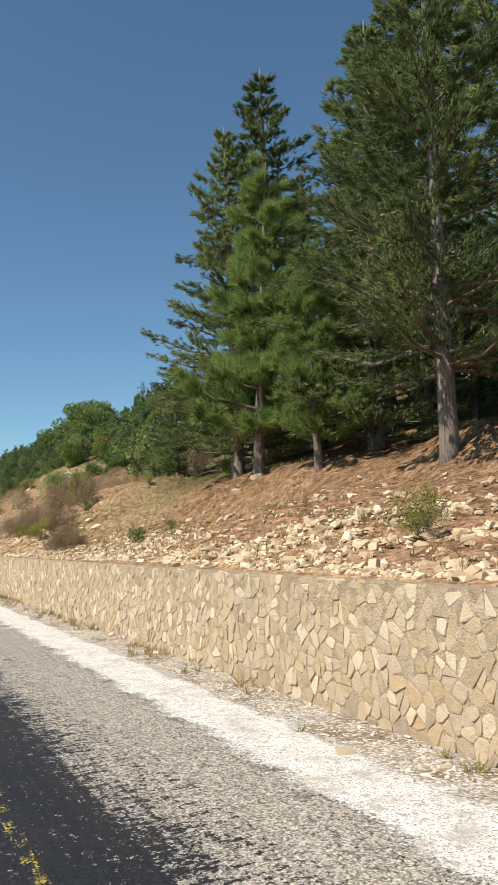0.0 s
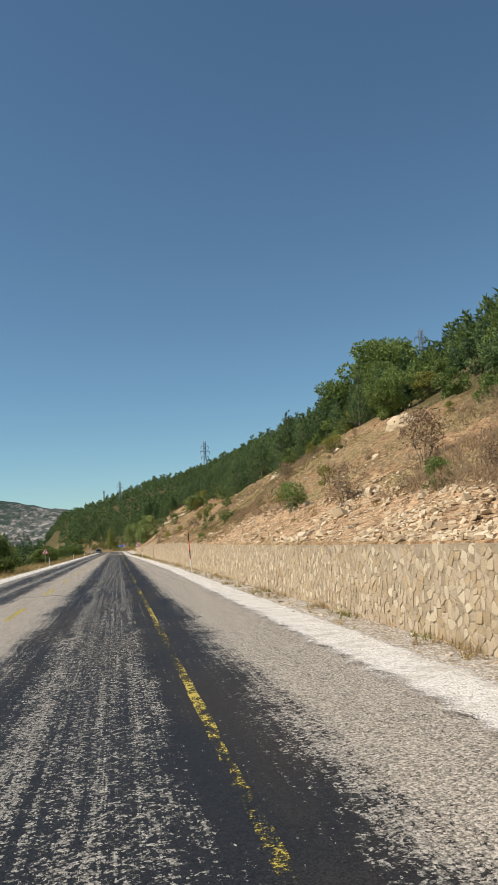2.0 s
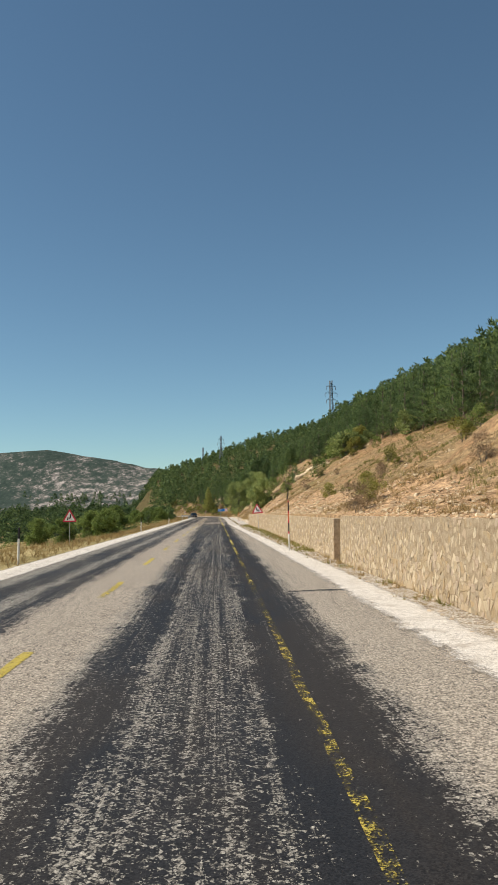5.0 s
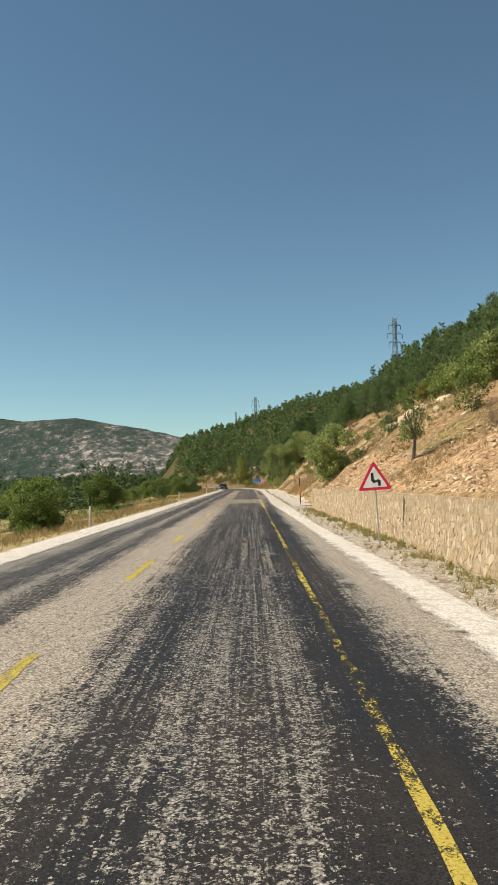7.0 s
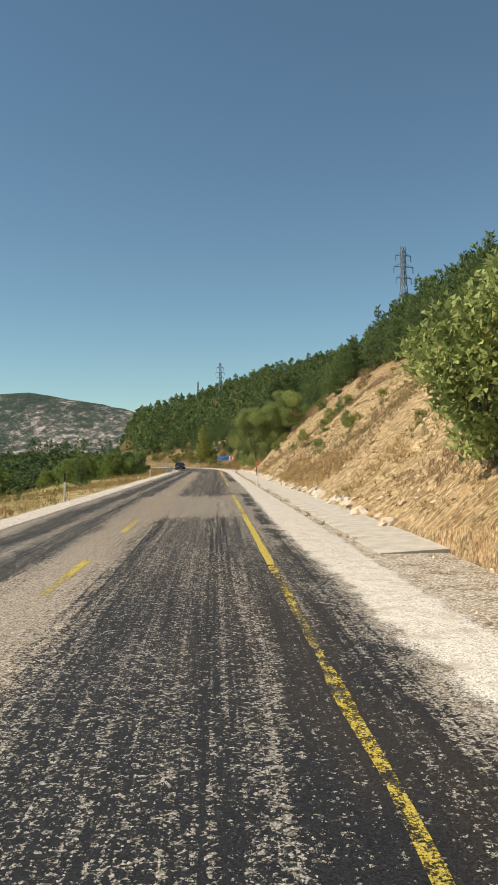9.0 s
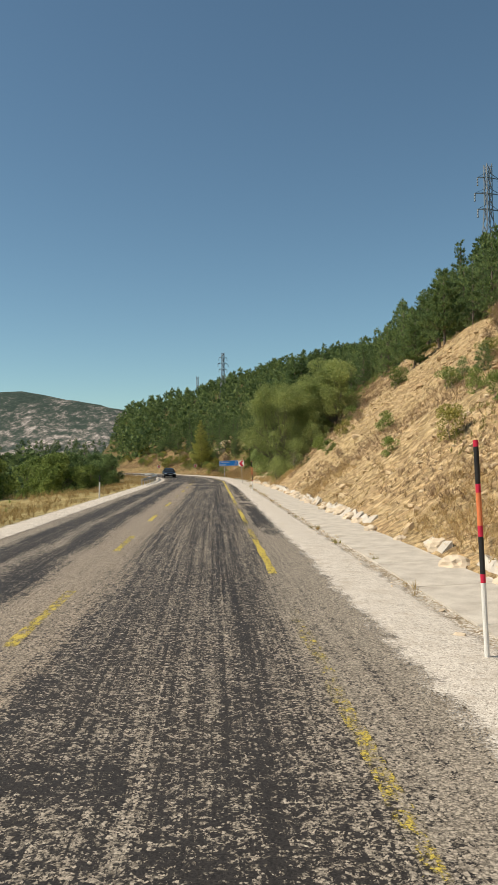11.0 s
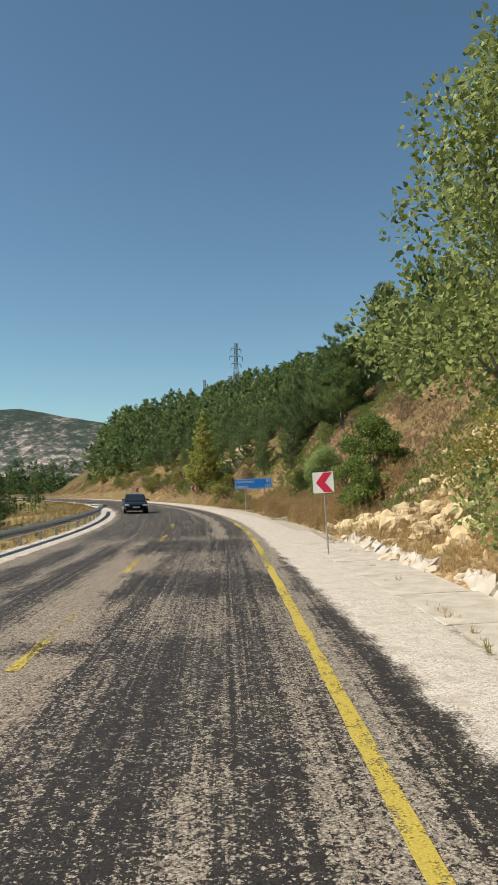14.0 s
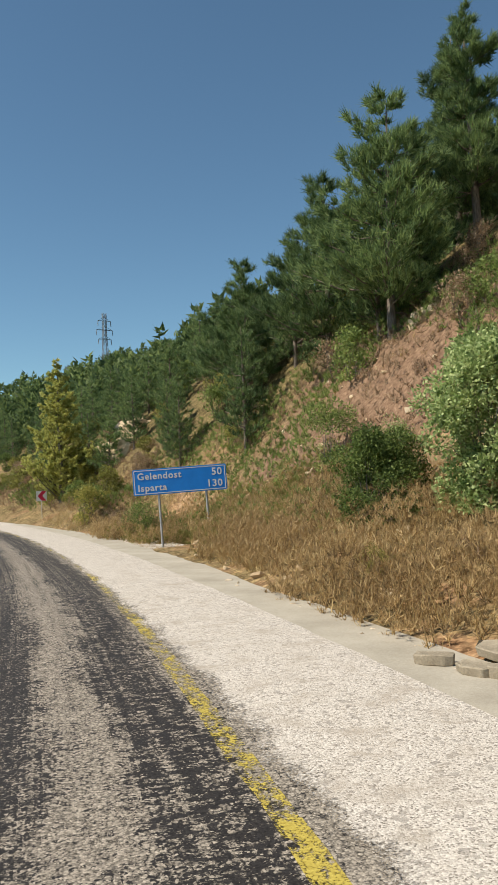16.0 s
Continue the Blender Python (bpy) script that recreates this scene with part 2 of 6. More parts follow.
LEFT = [(-900, 10), (-300, -2), (-150, -9), (-80, -8), (-40, -4.5), (-22, -2.2), (-14, -0.9), (-9.5, -0.25), (-8, -0.12), (-7.4, -0.1), (0, -0.1)]


def profile(v, y):
    """Smooth height of the right-hand slope v metres behind its foot, at y."""
    v, y = np.broadcast_arrays(np.asarray(v, float), np.asarray(y, float))
    ys = np.array([s[0] for s in STATIONS])
    table = np.stack([np.interp(v, *zip(*s[1])) for s in STATIONS], 0)
    i = np.clip(np.searchsorted(ys, y) - 1, 0, len(ys) - 2)
    f = np.clip((y - ys[i]) / (ys[i + 1] - ys[i]), 0, 1)
    f = np.where((i >= 6) & (i <= 6), f, f * f * (3 - 2 * f))
    lo = np.take_along_axis(table, i[None], 0)[0]
    hi = np.take_along_axis(table, i[None] + 1, 0)[0]
    return lo + (hi - lo) * f


def hills(x, y):
    """The far hills beyond the valley."""
    x, y = np.asarray(x, float), np.asarray(y, float)
    ridge = np.interp(x, [-1500, -500, -330, -268, -240, -205, -150, -90, 0, 150, 600], [70, 96, 95, 89, 99, 93, 80, 60, 34, 22, 30])
    face = np.exp(-(((y - 1150) / np.where(y < 1150, 230, 500)) ** 2))
    return ridge * face


def spur_x(y):
    """Where the wooded spur beyond the bend falls away to the valley."""
    return -0.12 * (np.asarray(y, float) - 264.0) - 1.0


def ground(x, y):
    """Height of the land at world x, y."""
    x, y = np.asarray(x, float), np.asarray(y, float)
    u = x - shift(y)
    v = u - back_x(y)
    right = profile(np.maximum(v, 0), y)
    left = np.interp(u, *zip(*LEFT))
    right = right * (1 - np.clip((y - 395) / 30, 0, 1) * (1 - np.clip((x - spur_x(y) + 14) / 14, 0, 1)))
    z = np.where(v > -0.12, right, left)
    return z + hills(x, y) * np.where(u < 0, 1, np.clip((y - 600) / 300, 0, 1))


def rough_at(x, y, z):
    n = noise.fractal((x * 0.35, y * 0.35, 0.0), 0.9, 2.1, 4)
    n2 = noise.fractal((x * 0.06, y * 0.06, 4.0), 1.0, 2.0, 3)
    return n, n2


def land_mesh():
    us = np.concatenate([[-900, -700, -520, -400, -310, -240, -190, -150, -120, -95, -75, -60, -48], np.arange(-40, -15, 2.5), np.arange(-15, -7.2, 0.75), [-7.0, -3, 1.5]])
    vs = np.concatenate([[-0.7, -0.3, -0.12], np.arange(0, 12, 0.45), np.arange(12, 24, 0.9), np.arange(24, 50, 2.0), np.arange(50, 90, 4.0), [95, 110, 130, 160, 200, 260, 340, 460, 600, 800]])
    ys = np.concatenate([np.arange(-120, -10, 6.0), np.arange(-10, 200, 0.7), [201.2, 201.9, 202.2], np.arange(203, 362, 0.7), np.arange(362, 420, 1.5), np.arange(420, 620, 4), np.arange(620, 1000, 20), np.arange(1000, 1700, 25)])
    rows = []
    for y in ys:
        b = float(back_x(y))
        sh = float(shift(y))
        xs = np.concatenate([us + sh, vs + b + sh])
        rows.append(np.stack([xs, np.full(len(xs), y)], 1))
    xy = np.stack(rows, 0)
    z = ground(xy[..., 0], xy[..., 1])
    nu = len(us)
    for i in range(z.shape[0]):
        y = ys[i]
        for j in range(z.shape[1]):
            x = xy[i, j, 0]
            if j < nu and us[j] > -7.3:
                continue
            if j >= nu and vs[j - nu] < 0:
                continue
            n, n2 = rough_at(x, y, 0)
            if j < nu:
                a = min(1.0, (-7.3 - us[j]) / 10)
                z[i, j] += (0.16 * n + 1.2 * n2) * a + (abs(us[j]) > 120) * 4.0 * n2
            else:
                v = vs[j - nu]
                a = min(1.0, v / 2.5)
                z[i, j] += (0.42 * n + 0.9 * n2) * a + (v > 90) * 3.0 * n2
    verts = np.concatenate([xy, z[..., None]], 2).reshape(-1, 3)
    h, w = z.shape
    k = np.arange(h * w).reshape(h, w)
    faces = np.stack([k[:-1, :-1], k[:-1, 1:], k[1:, 1:], k[1:, :-1]], -1).reshape(-1, 4)
    me = mesh_of("ground", verts, faces, smooth=True)
    # Masks of soil, straw and scree, by the lie of the land.
    u = verts[:, 0] - shift(verts[:, 1])
    v = u - back_x(verts[:, 1])
    y = verts[:, 1]
    scree = np.where((v > -0.2) & (y < 206), np.clip(1 - np.abs(v - 1.8) / np.interp(y, [0, 40, 100, 206], [3.4, 2.8, 3.4, 3.0]), 0, 1), 0)
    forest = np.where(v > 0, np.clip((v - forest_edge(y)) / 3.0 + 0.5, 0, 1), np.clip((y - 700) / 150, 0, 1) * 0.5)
    col = np.stack([scree, forest, (u < -7).astype(float), np.ones(len(u))], 1).astype(np.float32)
    at = me.color_attributes.new("lie", "FLOAT_COLOR", "POINT")
    at.data.foreach_set("color", col.ravel())
    return me


def forest_edge(y):
    """How far behind the slope's foot the wood begins."""
    return np.interp(y, [-80, 0, 5, 40, 60, 105, 125, 150, 190, 215, 240, 262, 280, 300, 335, 356, 365, 375, 384, 395, 412, 430, 600], [5, 5, 5.5, 9, 16, 22, 22, 16.5, 16, 17, 21, 22, 19, 17, 13, 9.0, 6.5, 5.5, 5.5, 7.0, 9, 7, 6])

# ---- ground material ----
def land_material():
    k = Mat("hillside", 0.95, 0.05)
    c = k.coord()
    lie = k.n("ShaderNodeAttribute")
    lie.attribute_name = "lie"
    sep = k.n("ShaderNodeSeparateColor", Color=lie.outputs["Color"])
    scree, forest, left = sep.outputs[0], sep.outputs[1], sep.outputs[2]
    big, mid, fine = k.noise(c, 0.09, 4), k.noise(c, 0.7, 6, 0.65), k.noise(c, 9.0, 5, 0.7)
    soil = k.ramp(k.math("ADD", k.math("MULTIPLY", mid, 0.6), k.math("MULTIPLY", fine, 0.4)), [(0.34, (0.14, 0.08, 0.045)), (0.5, (0.33, 0.2, 0.11)), (0.66, (0.5, 0.34, 0.2))])
    straw = k.ramp(fine, [(0.34, (0.1, 0.07, 0.038)), (0.5, (0.24, 0.17, 0.092)), (0.66, (0.38, 0.285, 0.165))])
    green = k.ramp(fine, [(0.3, (0.08, 0.08, 0.025)), (0.7, (0.24, 0.21, 0.07))])
    col = k.mix(k.step(k.math("ADD", k.math("MULTIPLY", mid, 0.7), k.math("MULTIPLY", big, 0.5)), 0.46, 0.66), soil, straw)
    col = k.mix(k.math("MULTIPLY", k.step(big, 0.52, 0.66), 0.35), col, green)
    crag = k.step(k.noise(c, 0.32, 5, 0.72, 0.6), 0.56, 0.66)
    grit = k.n("ShaderNodeSeparateColor", Color=k.voro(c, 5.5, "Color")).outputs[0]
    col = k.mix(k.math("MULTIPLY", crag, 0.7), col, k.mix(grit, (0.2, 0.115, 0.06), (0.5, 0.34, 0.205)))
    rock = k.ramp(fine, [(0.3, (0.2, 0.12, 0.068)), (0.6, (0.46, 0.31, 0.185))])
    col = k.mix(k.step(k.math("MULTIPLY", scree, k.math("ADD", mid, 0.5)), 0.3, 0.6), col, rock)
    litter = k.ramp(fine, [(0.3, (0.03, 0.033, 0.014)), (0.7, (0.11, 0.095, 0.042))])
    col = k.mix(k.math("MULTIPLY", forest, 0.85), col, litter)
    field = k.ramp(k.math("ADD", k.math("MULTIPLY", mid, 0.5), k.math("MULTIPLY", big, 0.5)), [(0.36, (0.1, 0.1, 0.035)), (0.48, (0.27, 0.23, 0.1)), (0.62, (0.52, 0.42, 0.22))])
    col = k.mix(k.math("MULTIPLY", left, 0.75), col, field)
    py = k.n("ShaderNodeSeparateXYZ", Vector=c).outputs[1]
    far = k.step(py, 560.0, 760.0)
    # Far scrub and rock; haze is mixed into the dark tones as blue.
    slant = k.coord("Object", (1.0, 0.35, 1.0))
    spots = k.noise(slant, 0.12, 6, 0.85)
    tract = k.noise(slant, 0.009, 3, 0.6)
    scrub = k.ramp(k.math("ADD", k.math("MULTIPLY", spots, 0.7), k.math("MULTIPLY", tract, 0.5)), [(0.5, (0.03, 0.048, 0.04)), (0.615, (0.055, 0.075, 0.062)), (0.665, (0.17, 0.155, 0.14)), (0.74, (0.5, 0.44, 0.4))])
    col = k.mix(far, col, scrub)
    px = k.n("ShaderNodeSeparateXYZ", Vector=c).outputs[0]
    cut = k.math("MULTIPLY", k.band(py, 208.0, 324.0, 5.0), k.band(px, 4.0, 20.0, 2.5))
    crumb = k.math("ADD", k.math("MULTIPLY", k.noise(c, 2.4, 7, 0.8), 0.7), k.math("MULTIPLY", fine, 0.3))
    col = k.mix(k.math("MULTIPLY", cut, 0.72), col, k.ramp(crumb, [(0.36, (0.11, 0.075, 0.04)), (0.46, (0.28, 0.2, 0.11)), (0.55, (0.45, 0.345, 0.205)), (0.66, (0.66, 0.55, 0.37))]))
    scar = k.math("MULTIPLY", k.band(k.math("ADD", py, k.math("MULTIPLY", mid, 5.0)), 349.0, 362.0, 2.0), k.band(k.math("ADD", px, k.math("MULTIPLY", mid, 3.0)), 5.6, 12.5, 0.8))
    bank = k.math("MULTIPLY", k.band(k.math("ADD", py, k.math("MULTIPLY", mid, 12.0)), 324.0, 470.0, 6.0), k.step(k.noise(c, 0.35, 5, 0.7), 0.38, 0.52))
    col = k.mix(k.math("MULTIPLY", bank, 0.75), col, k.ramp(fine, [(0.32, (0.06, 0.055, 0.022)), (0.52, (0.17, 0.13, 0.062)), (0.7, (0.28, 0.2, 0.11))]))
    grove = k.math("MULTIPLY", k.band(k.math("ADD", py, k.math("MULTIPLY", mid, 6.0)), 2.0, 34.0, 3.0), k.band(k.math("ADD", px, k.math("MULTIPLY", mid, 3.0)), 6.5, 22.0, 1.6))
    col = k.mix(k.math("MULTIPLY", grove, 0.75), col, k.ramp(fine, [(0.3, (0.1, 0.05, 0.028)), (0.55, (0.22, 0.125, 0.072)), (0.72, (0.33, 0.21, 0.13))]))
    col = k.mix(k.math("MULTIPLY", scar, 0.9), col, k.ramp(fine, [(0.32, (0.1, 0.06, 0.04)), (0.52, (0.21, 0.13, 0.086)), (0.7, (0.32, 0.22, 0.15))]))
    # Stones set in the soil, in two sizes.
    lump, chip = k.n("ShaderNodeTexVoronoi", Vector=k.mix(0.12, c, k.n("ShaderNodeTexNoise", Vector=c, Scale=6.0).outputs["Color"]), Scale=5.0), k.n("ShaderNodeTexVoronoi", Vector=c, Scale=15.0)
    tone1, tone2 = (k.n("ShaderNodeSeparateColor", Color=q.outputs["Color"]).outputs[0] for q in (lump, chip))
    shade = k.ramp(k.math("ADD", k.math("MULTIPLY", tone1, 0.5), k.math("MULTIPLY", tone2, 0.5)), [(0.15, (0.5, 0.47, 0.44)), (0.5, (1.0, 1.0, 1.0)), (0.85, (1.5, 1.48, 1.42))])
    col = k.mix(k.math("SUBTRACT", 1.0, k.math("MAXIMUM", k.math("MAXIMUM", far, k.math("MULTIPLY", scar, 0.8)), k.math("MULTIPLY", left, 0.6))), col, k.mix(1.0, col, shade, "MULTIPLY"))
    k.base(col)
    stone_h = k.math("ADD", k.math("MULTIPLY", k.math("SUBTRACT", tone1, lump.outputs["Distance"]), 0.5), k.math("MULTIPLY", k.math("SUBTRACT", tone2, chip.outputs["Distance"]), 0.22))
    k.bump(k.math("ADD", k.math("ADD", k.math("MULTIPLY", fine, 0.15), k.math("MULTIPLY", mid, 0.4)), k.math("ADD", k.math("MULTIPLY", crumb, 0.3), k.math("MULTIPLY", stone_h, 0.55))), 0.5, 0.06)
    return k.m


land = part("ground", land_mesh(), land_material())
tagged(land, "dry hillside of straw-coloured grass, orange soil and rock", "ground", kind="structure")


# ---- road ----
ROAD_L, LINE_L, LINE_R = -6.15, -2.6, 0.9


def gravel_in(y):
    return np.interp(y, [-80, 30, 90, 130, 185, 215, 240, 300, 325, 345, 420], [3.05, 3.1, 3.35, 3.0, 2.25, 1.75, 1.95, 1.9, 1.25, 0.98, 1.0])


def gravel_out(y):
    return np.interp(y, [-80, 30, 90, 130, 185, 215, 300, 325, 345, 420], [3.75, 3.85, 4.15, 3.8, 2.8, 2.9, 2.9, 3.6, 3.2, 3.1])


def strip(name, left, right, z, y0, y1, step, cols, wob=0.0, crown=0.0, seed=0.0):
    """A band along the road between two edges, with a map of metres across and along."""
    ys = np.arange(y0, y1 + step / 2, step)
    verts, uv, uv2 = [], [], []
    for y in ys:
        a, b = float(left(y)), float(right(y))
        if wob:
            a += wob * noise.fractal((y * 0.6, seed, 0.0), 0.8, 2.0, 4)
            b += wob * noise.fractal((y * 0.6, seed + 7.0, 0.0), 0.8, 2.0, 4)
        q = max(min(y, CURVE_END) - CURVE_Y, 0.0)
        ang = math.asin(min(q / CURVE_R, 0.95))
        for j in range(cols + 1):
            u = a + (b - a) * j / cols
            edge = min(j, cols - j) / max(cols, 1)
            zz = z + crown * math.sin(math.pi * j / cols)
            du = u - 0.9
            verts.append((0.9 + float(shift(y)) + du * math.cos(ang), y + du * math.sin(ang), zz))
            uv.append((u, y))
            uv2.append(((u - float(left(y))), float(right(y)) - u))
    n = cols + 1
    k = np.arange(len(ys) * n).reshape(len(ys), n)
    faces = np.stack([k[:-1, :-1], k[:-1, 1:], k[1:, 1:], k[1:, :-1]], -1).reshape(-1, 4)
    me = mesh_of(name, verts, faces, smooth=True)
    lay = me.uv_layers.new(name="metres")
    idx = np.zeros(len(me.loops), np.int32)
    me.loops.foreach_get("vertex_index", idx)
    lay.data.foreach_set("uv", np.asarray(uv, np.float32)[idx].ravel())
    lay2 = me.uv_layers.new(name="edges")
    lay2.data.foreach_set("uv", np.asarray(uv2, np.float32)[idx].ravel())
    return me


def road_material():
    k = Mat("chip_seal", 0.85, 0.2)
    uvn = k.n("ShaderNodeUVMap")
    uvn.uv_map = "metres"
    uv = uvn.outputs[0]
    sep = k.n("ShaderNodeSeparateXYZ", Vector=uv)
    u, y = sep.outputs[0], sep.outputs[1]

    def scaled(sx, sy):
        mp = k.n("ShaderNodeMapping", Vector=uv)
        mp.inputs["Scale"].default_value = (sx, sy, 1)
        return mp.outputs[0]

    def times(a, b):
        return k.math("MULTIPLY", a, b)

    def most(*a):
        out = a[0]
        for q in a[1:]:
            out = k.math("MAXIMUM", out, q)
        return out

    wob = times(k.math("SUBTRACT", k.noise(scaled(0.6, 0.3), 1.0, 6), 0.5), 0.8)
    ragged = times(k.math("SUBTRACT", k.noise(scaled(1.2, 0.8), 1.3, 5, 0.75), 0.5), 0.9)
    uw = k.math("ADD", k.math("ADD", u, wob), ragged)
    after = k.step(y, 192.0, 222.0)
    before = k.math("SUBTRACT", 1.0, after)
    # How far the tar has bled over the stones: in the wheel paths, then more evenly.
    bands = most(times(k.band(uw, -1.6, -0.75, 0.3), 0.97), times(k.band(uw, 0.36, 1.62, 0.38), 1.17), times(k.band(uw, -0.8, 0.5, 0.3), 0.72))
    bands = most(bands, times(most(k.band(uw, -5.7, -4.6, 0.4), k.band(uw, -4.3, -3.5, 0.35)), 0.9))
    worn = k.step(y, 142.0, 170.0)
    bands = times(bands, k.math("SUBTRACT", 1.0, times(worn, 0.14)))
    bands = most(bands, times(times(worn, k.band(uw, 0.3, 0.8, 0.2)), 1.0), times(times(worn, k.band(uw, -2.05, 0.4, 0.35)), 0.8))
    late = most(times(times(k.band(uw, 1.15, 1.75, 0.25), k.step(k.noise(scaled(0.5, 0.3), 1.2, 4, 0.7), 0.4, 0.52)), k.math("SUBTRACT", 0.92, k.math("MAXIMUM", times(k.step(y, 311.0, 320.0), 0.9), times(k.band(y, 236.5, 257.0, 1.5), 0.75)))), times(k.band(uw, -0.4, 0.5, 0.35), 0.8), times(k.band(uw, -2.0, -1.5, 0.3), 0.8))
    late = most(late, times(most(k.band(uw, -5.7, -4.6, 0.4), k.band(uw, -4.4, -3.4, 0.35)), 0.88), times(k.band(u, -2.1, 1.0, 0.6), k.math("SUBTRACT", 0.64, times(k.step(y, 282.0, 294.0), 0.14))))
    plain = times(k.band(y, 219.0, 234.0, 1.5), k.band(u, -3.8, 1.1, 0.3))
    late = times(late, k.math("SUBTRACT", 1.0, times(plain, 0.75)))
    dark = k.math("ADD", times(bands, before), times(late, after))
    blot = times(k.step(k.noise(scaled(0.3, 0.07), 1.0, 4), 0.52, 0.6), k.band(u, -1.7, 0.8, 0.4))
    dark = most(dark, times(times(blot, k.math("SUBTRACT", 1.0, plain)), 0.78))
    bend = times(k.step(y, 316.0, 326.0), most(times(k.band(uw, -0.15, 0.74, 0.22), 0.66), times(k.band(uw, -6.0, -0.62, 0.25), 0.74), times(k.band(uw, -0.6, 0.2, 0.3), 0.2)))
    dark = most(times(dark, k.math("SUBTRACT", 1.0, times(k.step(y, 316.0, 326.0), 0.7))), bend)
    # Bars of tar across the road and single dark patches.
    for yc, half, ua, ub, amount in ((69.5, 0.13, -3.4, 0.5, 0.8), (187.0, 0.75, -1.7, 0.7, 0.85), (124.0, 0.17, 1.7, 3.4, 0.9), (278.6, 0.16, -2.7, 1.0, 0.66), (320.5, 0.14, -2.9, 0.4, 0.75), (319.6, 3.4, -3.2, 0.8, 0.86), (309.4, 2.6, -2.4, 0.85, 0.88), (266.0, 7.0, 1.15, 2.0, 0.95), (233.6, 2.0, 1.3, 2.2, 0.95), (301.0, 6.0, 1.2, 1.9, 0.9), (303.0, 0.5, -3.0, -0.4, 0.8), (239.5, 0.5, -2.1, -0.6, 0.85), (252.5, 0.9, -1.2, -0.2, 0.65)):
        bar = times(k.band(k.math("ADD", y, times(wob, 0.9)), yc - half, yc + half, half * 0.6), k.band(uw, ua, ub, 0.25))
        dark = most(dark, times(bar, amount))
    # Drag marks along the lane, tyre prints across its edge, loose clumps.
    streak = k.noise(scaled(2.4, 0.1), 2.0, 6, 0.7)
    lines = k.noise(scaled(11.0, 0.06), 1.6, 4, 0.75)
    rails = k.noise(scaled(5.0, 0.03), 1.6, 3, 0.7)
    clump = k.noise(scaled(1.0, 0.7), 6.0, 5, 0.8)
    lug = k.math("MULTIPLY_ADD", k.noise(scaled(4.0, 15.0), 1.0, 3, 0.6, 0.4), 6.0, -2.8)
    tread = times(times(k.step(lug, -0.2, 0.8), k.noise(scaled(3.0, 1.2), 2.0, 4, 0.7)), most(times(k.band(uw, 1.45, 2.3, 0.25), k.math("SUBTRACT", 1.0, k.step(y, 10.0, 46.0))), times(k.band(uw, -0.2, 0.9, 0.2), k.step(y, 316.0, 326.0))))
    grain = k.math("ADD", k.math("ADD", times(k.math("SUBTRACT", streak, 0.5), 1.3), k.math("ADD", times(k.math("SUBTRACT", lines, 0.5), 2.0), times(k.math("SUBTRACT", rails, 0.5), 1.2))), times(k.math("SUBTRACT", clump, 0.5), 0.9))
    level = k.math("ADD", k.math("ADD", times(dark, 0.94), times(grain, 0.66)), times(k.step(tread, 0.2, 0.45), 0.42))
    # Chip by chip the stone stands clear of the tar or is drowned in it.
    cells = k.n("ShaderNodeSeparateColor", Color=k.voro(uv, 46.0, "Color"))
    rank, tone, gap = cells.outputs[0], cells.outputs[1], k.voro(uv, 46.0)
    wide = k.n("ShaderNodeSeparateColor", Color=k.voro(uv, 21.0, "Color")).outputs[0]
    small = k.n("ShaderNodeSeparateColor", Color=k.voro(uv, 95.0, "Color")).outputs[0]
    stand = k.math("ADD", k.math("ADD", times(rank, 0.66), times(wide, 0.5)), k.math("SUBTRACT", times(small, 0.34), 0.25))
    bare = k.step(k.math("SUBTRACT", stand, level), -0.07, 0.07)
    bare = times(bare, k.math("SUBTRACT", 1.0, times(k.step(gap, 0.5, 0.8), 0.55)))
    tone = k.math("ADD", times(tone, 0.5), times(k.n("ShaderNodeSeparateColor", Color=k.voro(uv, 95.0, "Color")).outputs[1], 0.5))
    grey = k.mix(tone, (0.02, 0.018, 0.016), (0.56, 0.52, 0.45))
    tan = k.mix(after, k.mix(tone, (0.045, 0.036, 0.028), (0.8, 0.69, 0.56)), k.mix(tone, (0.035, 0.028, 0.021), (0.55, 0.455, 0.355)))
    sandy = most(k.band(uw, -3.7, -1.75, 0.3), k.band(uw, 1.75, 4.5, 0.3), times(after, 0.7))
    col = k.mix(times(sandy, 0.85), grey, tan)
    col = k.mix(times(times(k.step(k.noise(scaled(7.0, 0.3), 2.0, 4, 0.7), 0.55, 0.75), 0.3), sandy), col, (0.45, 0.39, 0.32))
    brown = k.step(k.noise(scaled(0.5, 0.12), 1.0, 4), 0.42, 0.62)
    tar = k.mix(times(most(brown, times(after, 0.8)), 0.75), k.mix(small, (0.007, 0.008, 0.01), (0.03, 0.031, 0.035)), k.mix(small, (0.017, 0.014, 0.012), (0.055, 0.046, 0.039)))
    k.base(k.mix(bare, tar, col))
    k.put(k.b, "Roughness", k.math("ADD", 0.7, times(bare, 0.25)))
    k.bump(k.math("ADD", times(k.math("SUBTRACT", tone, gap), k.math("ADD", bare, 0.15)), times(small, 0.4)), 0.45, 0.008)
    return k.m


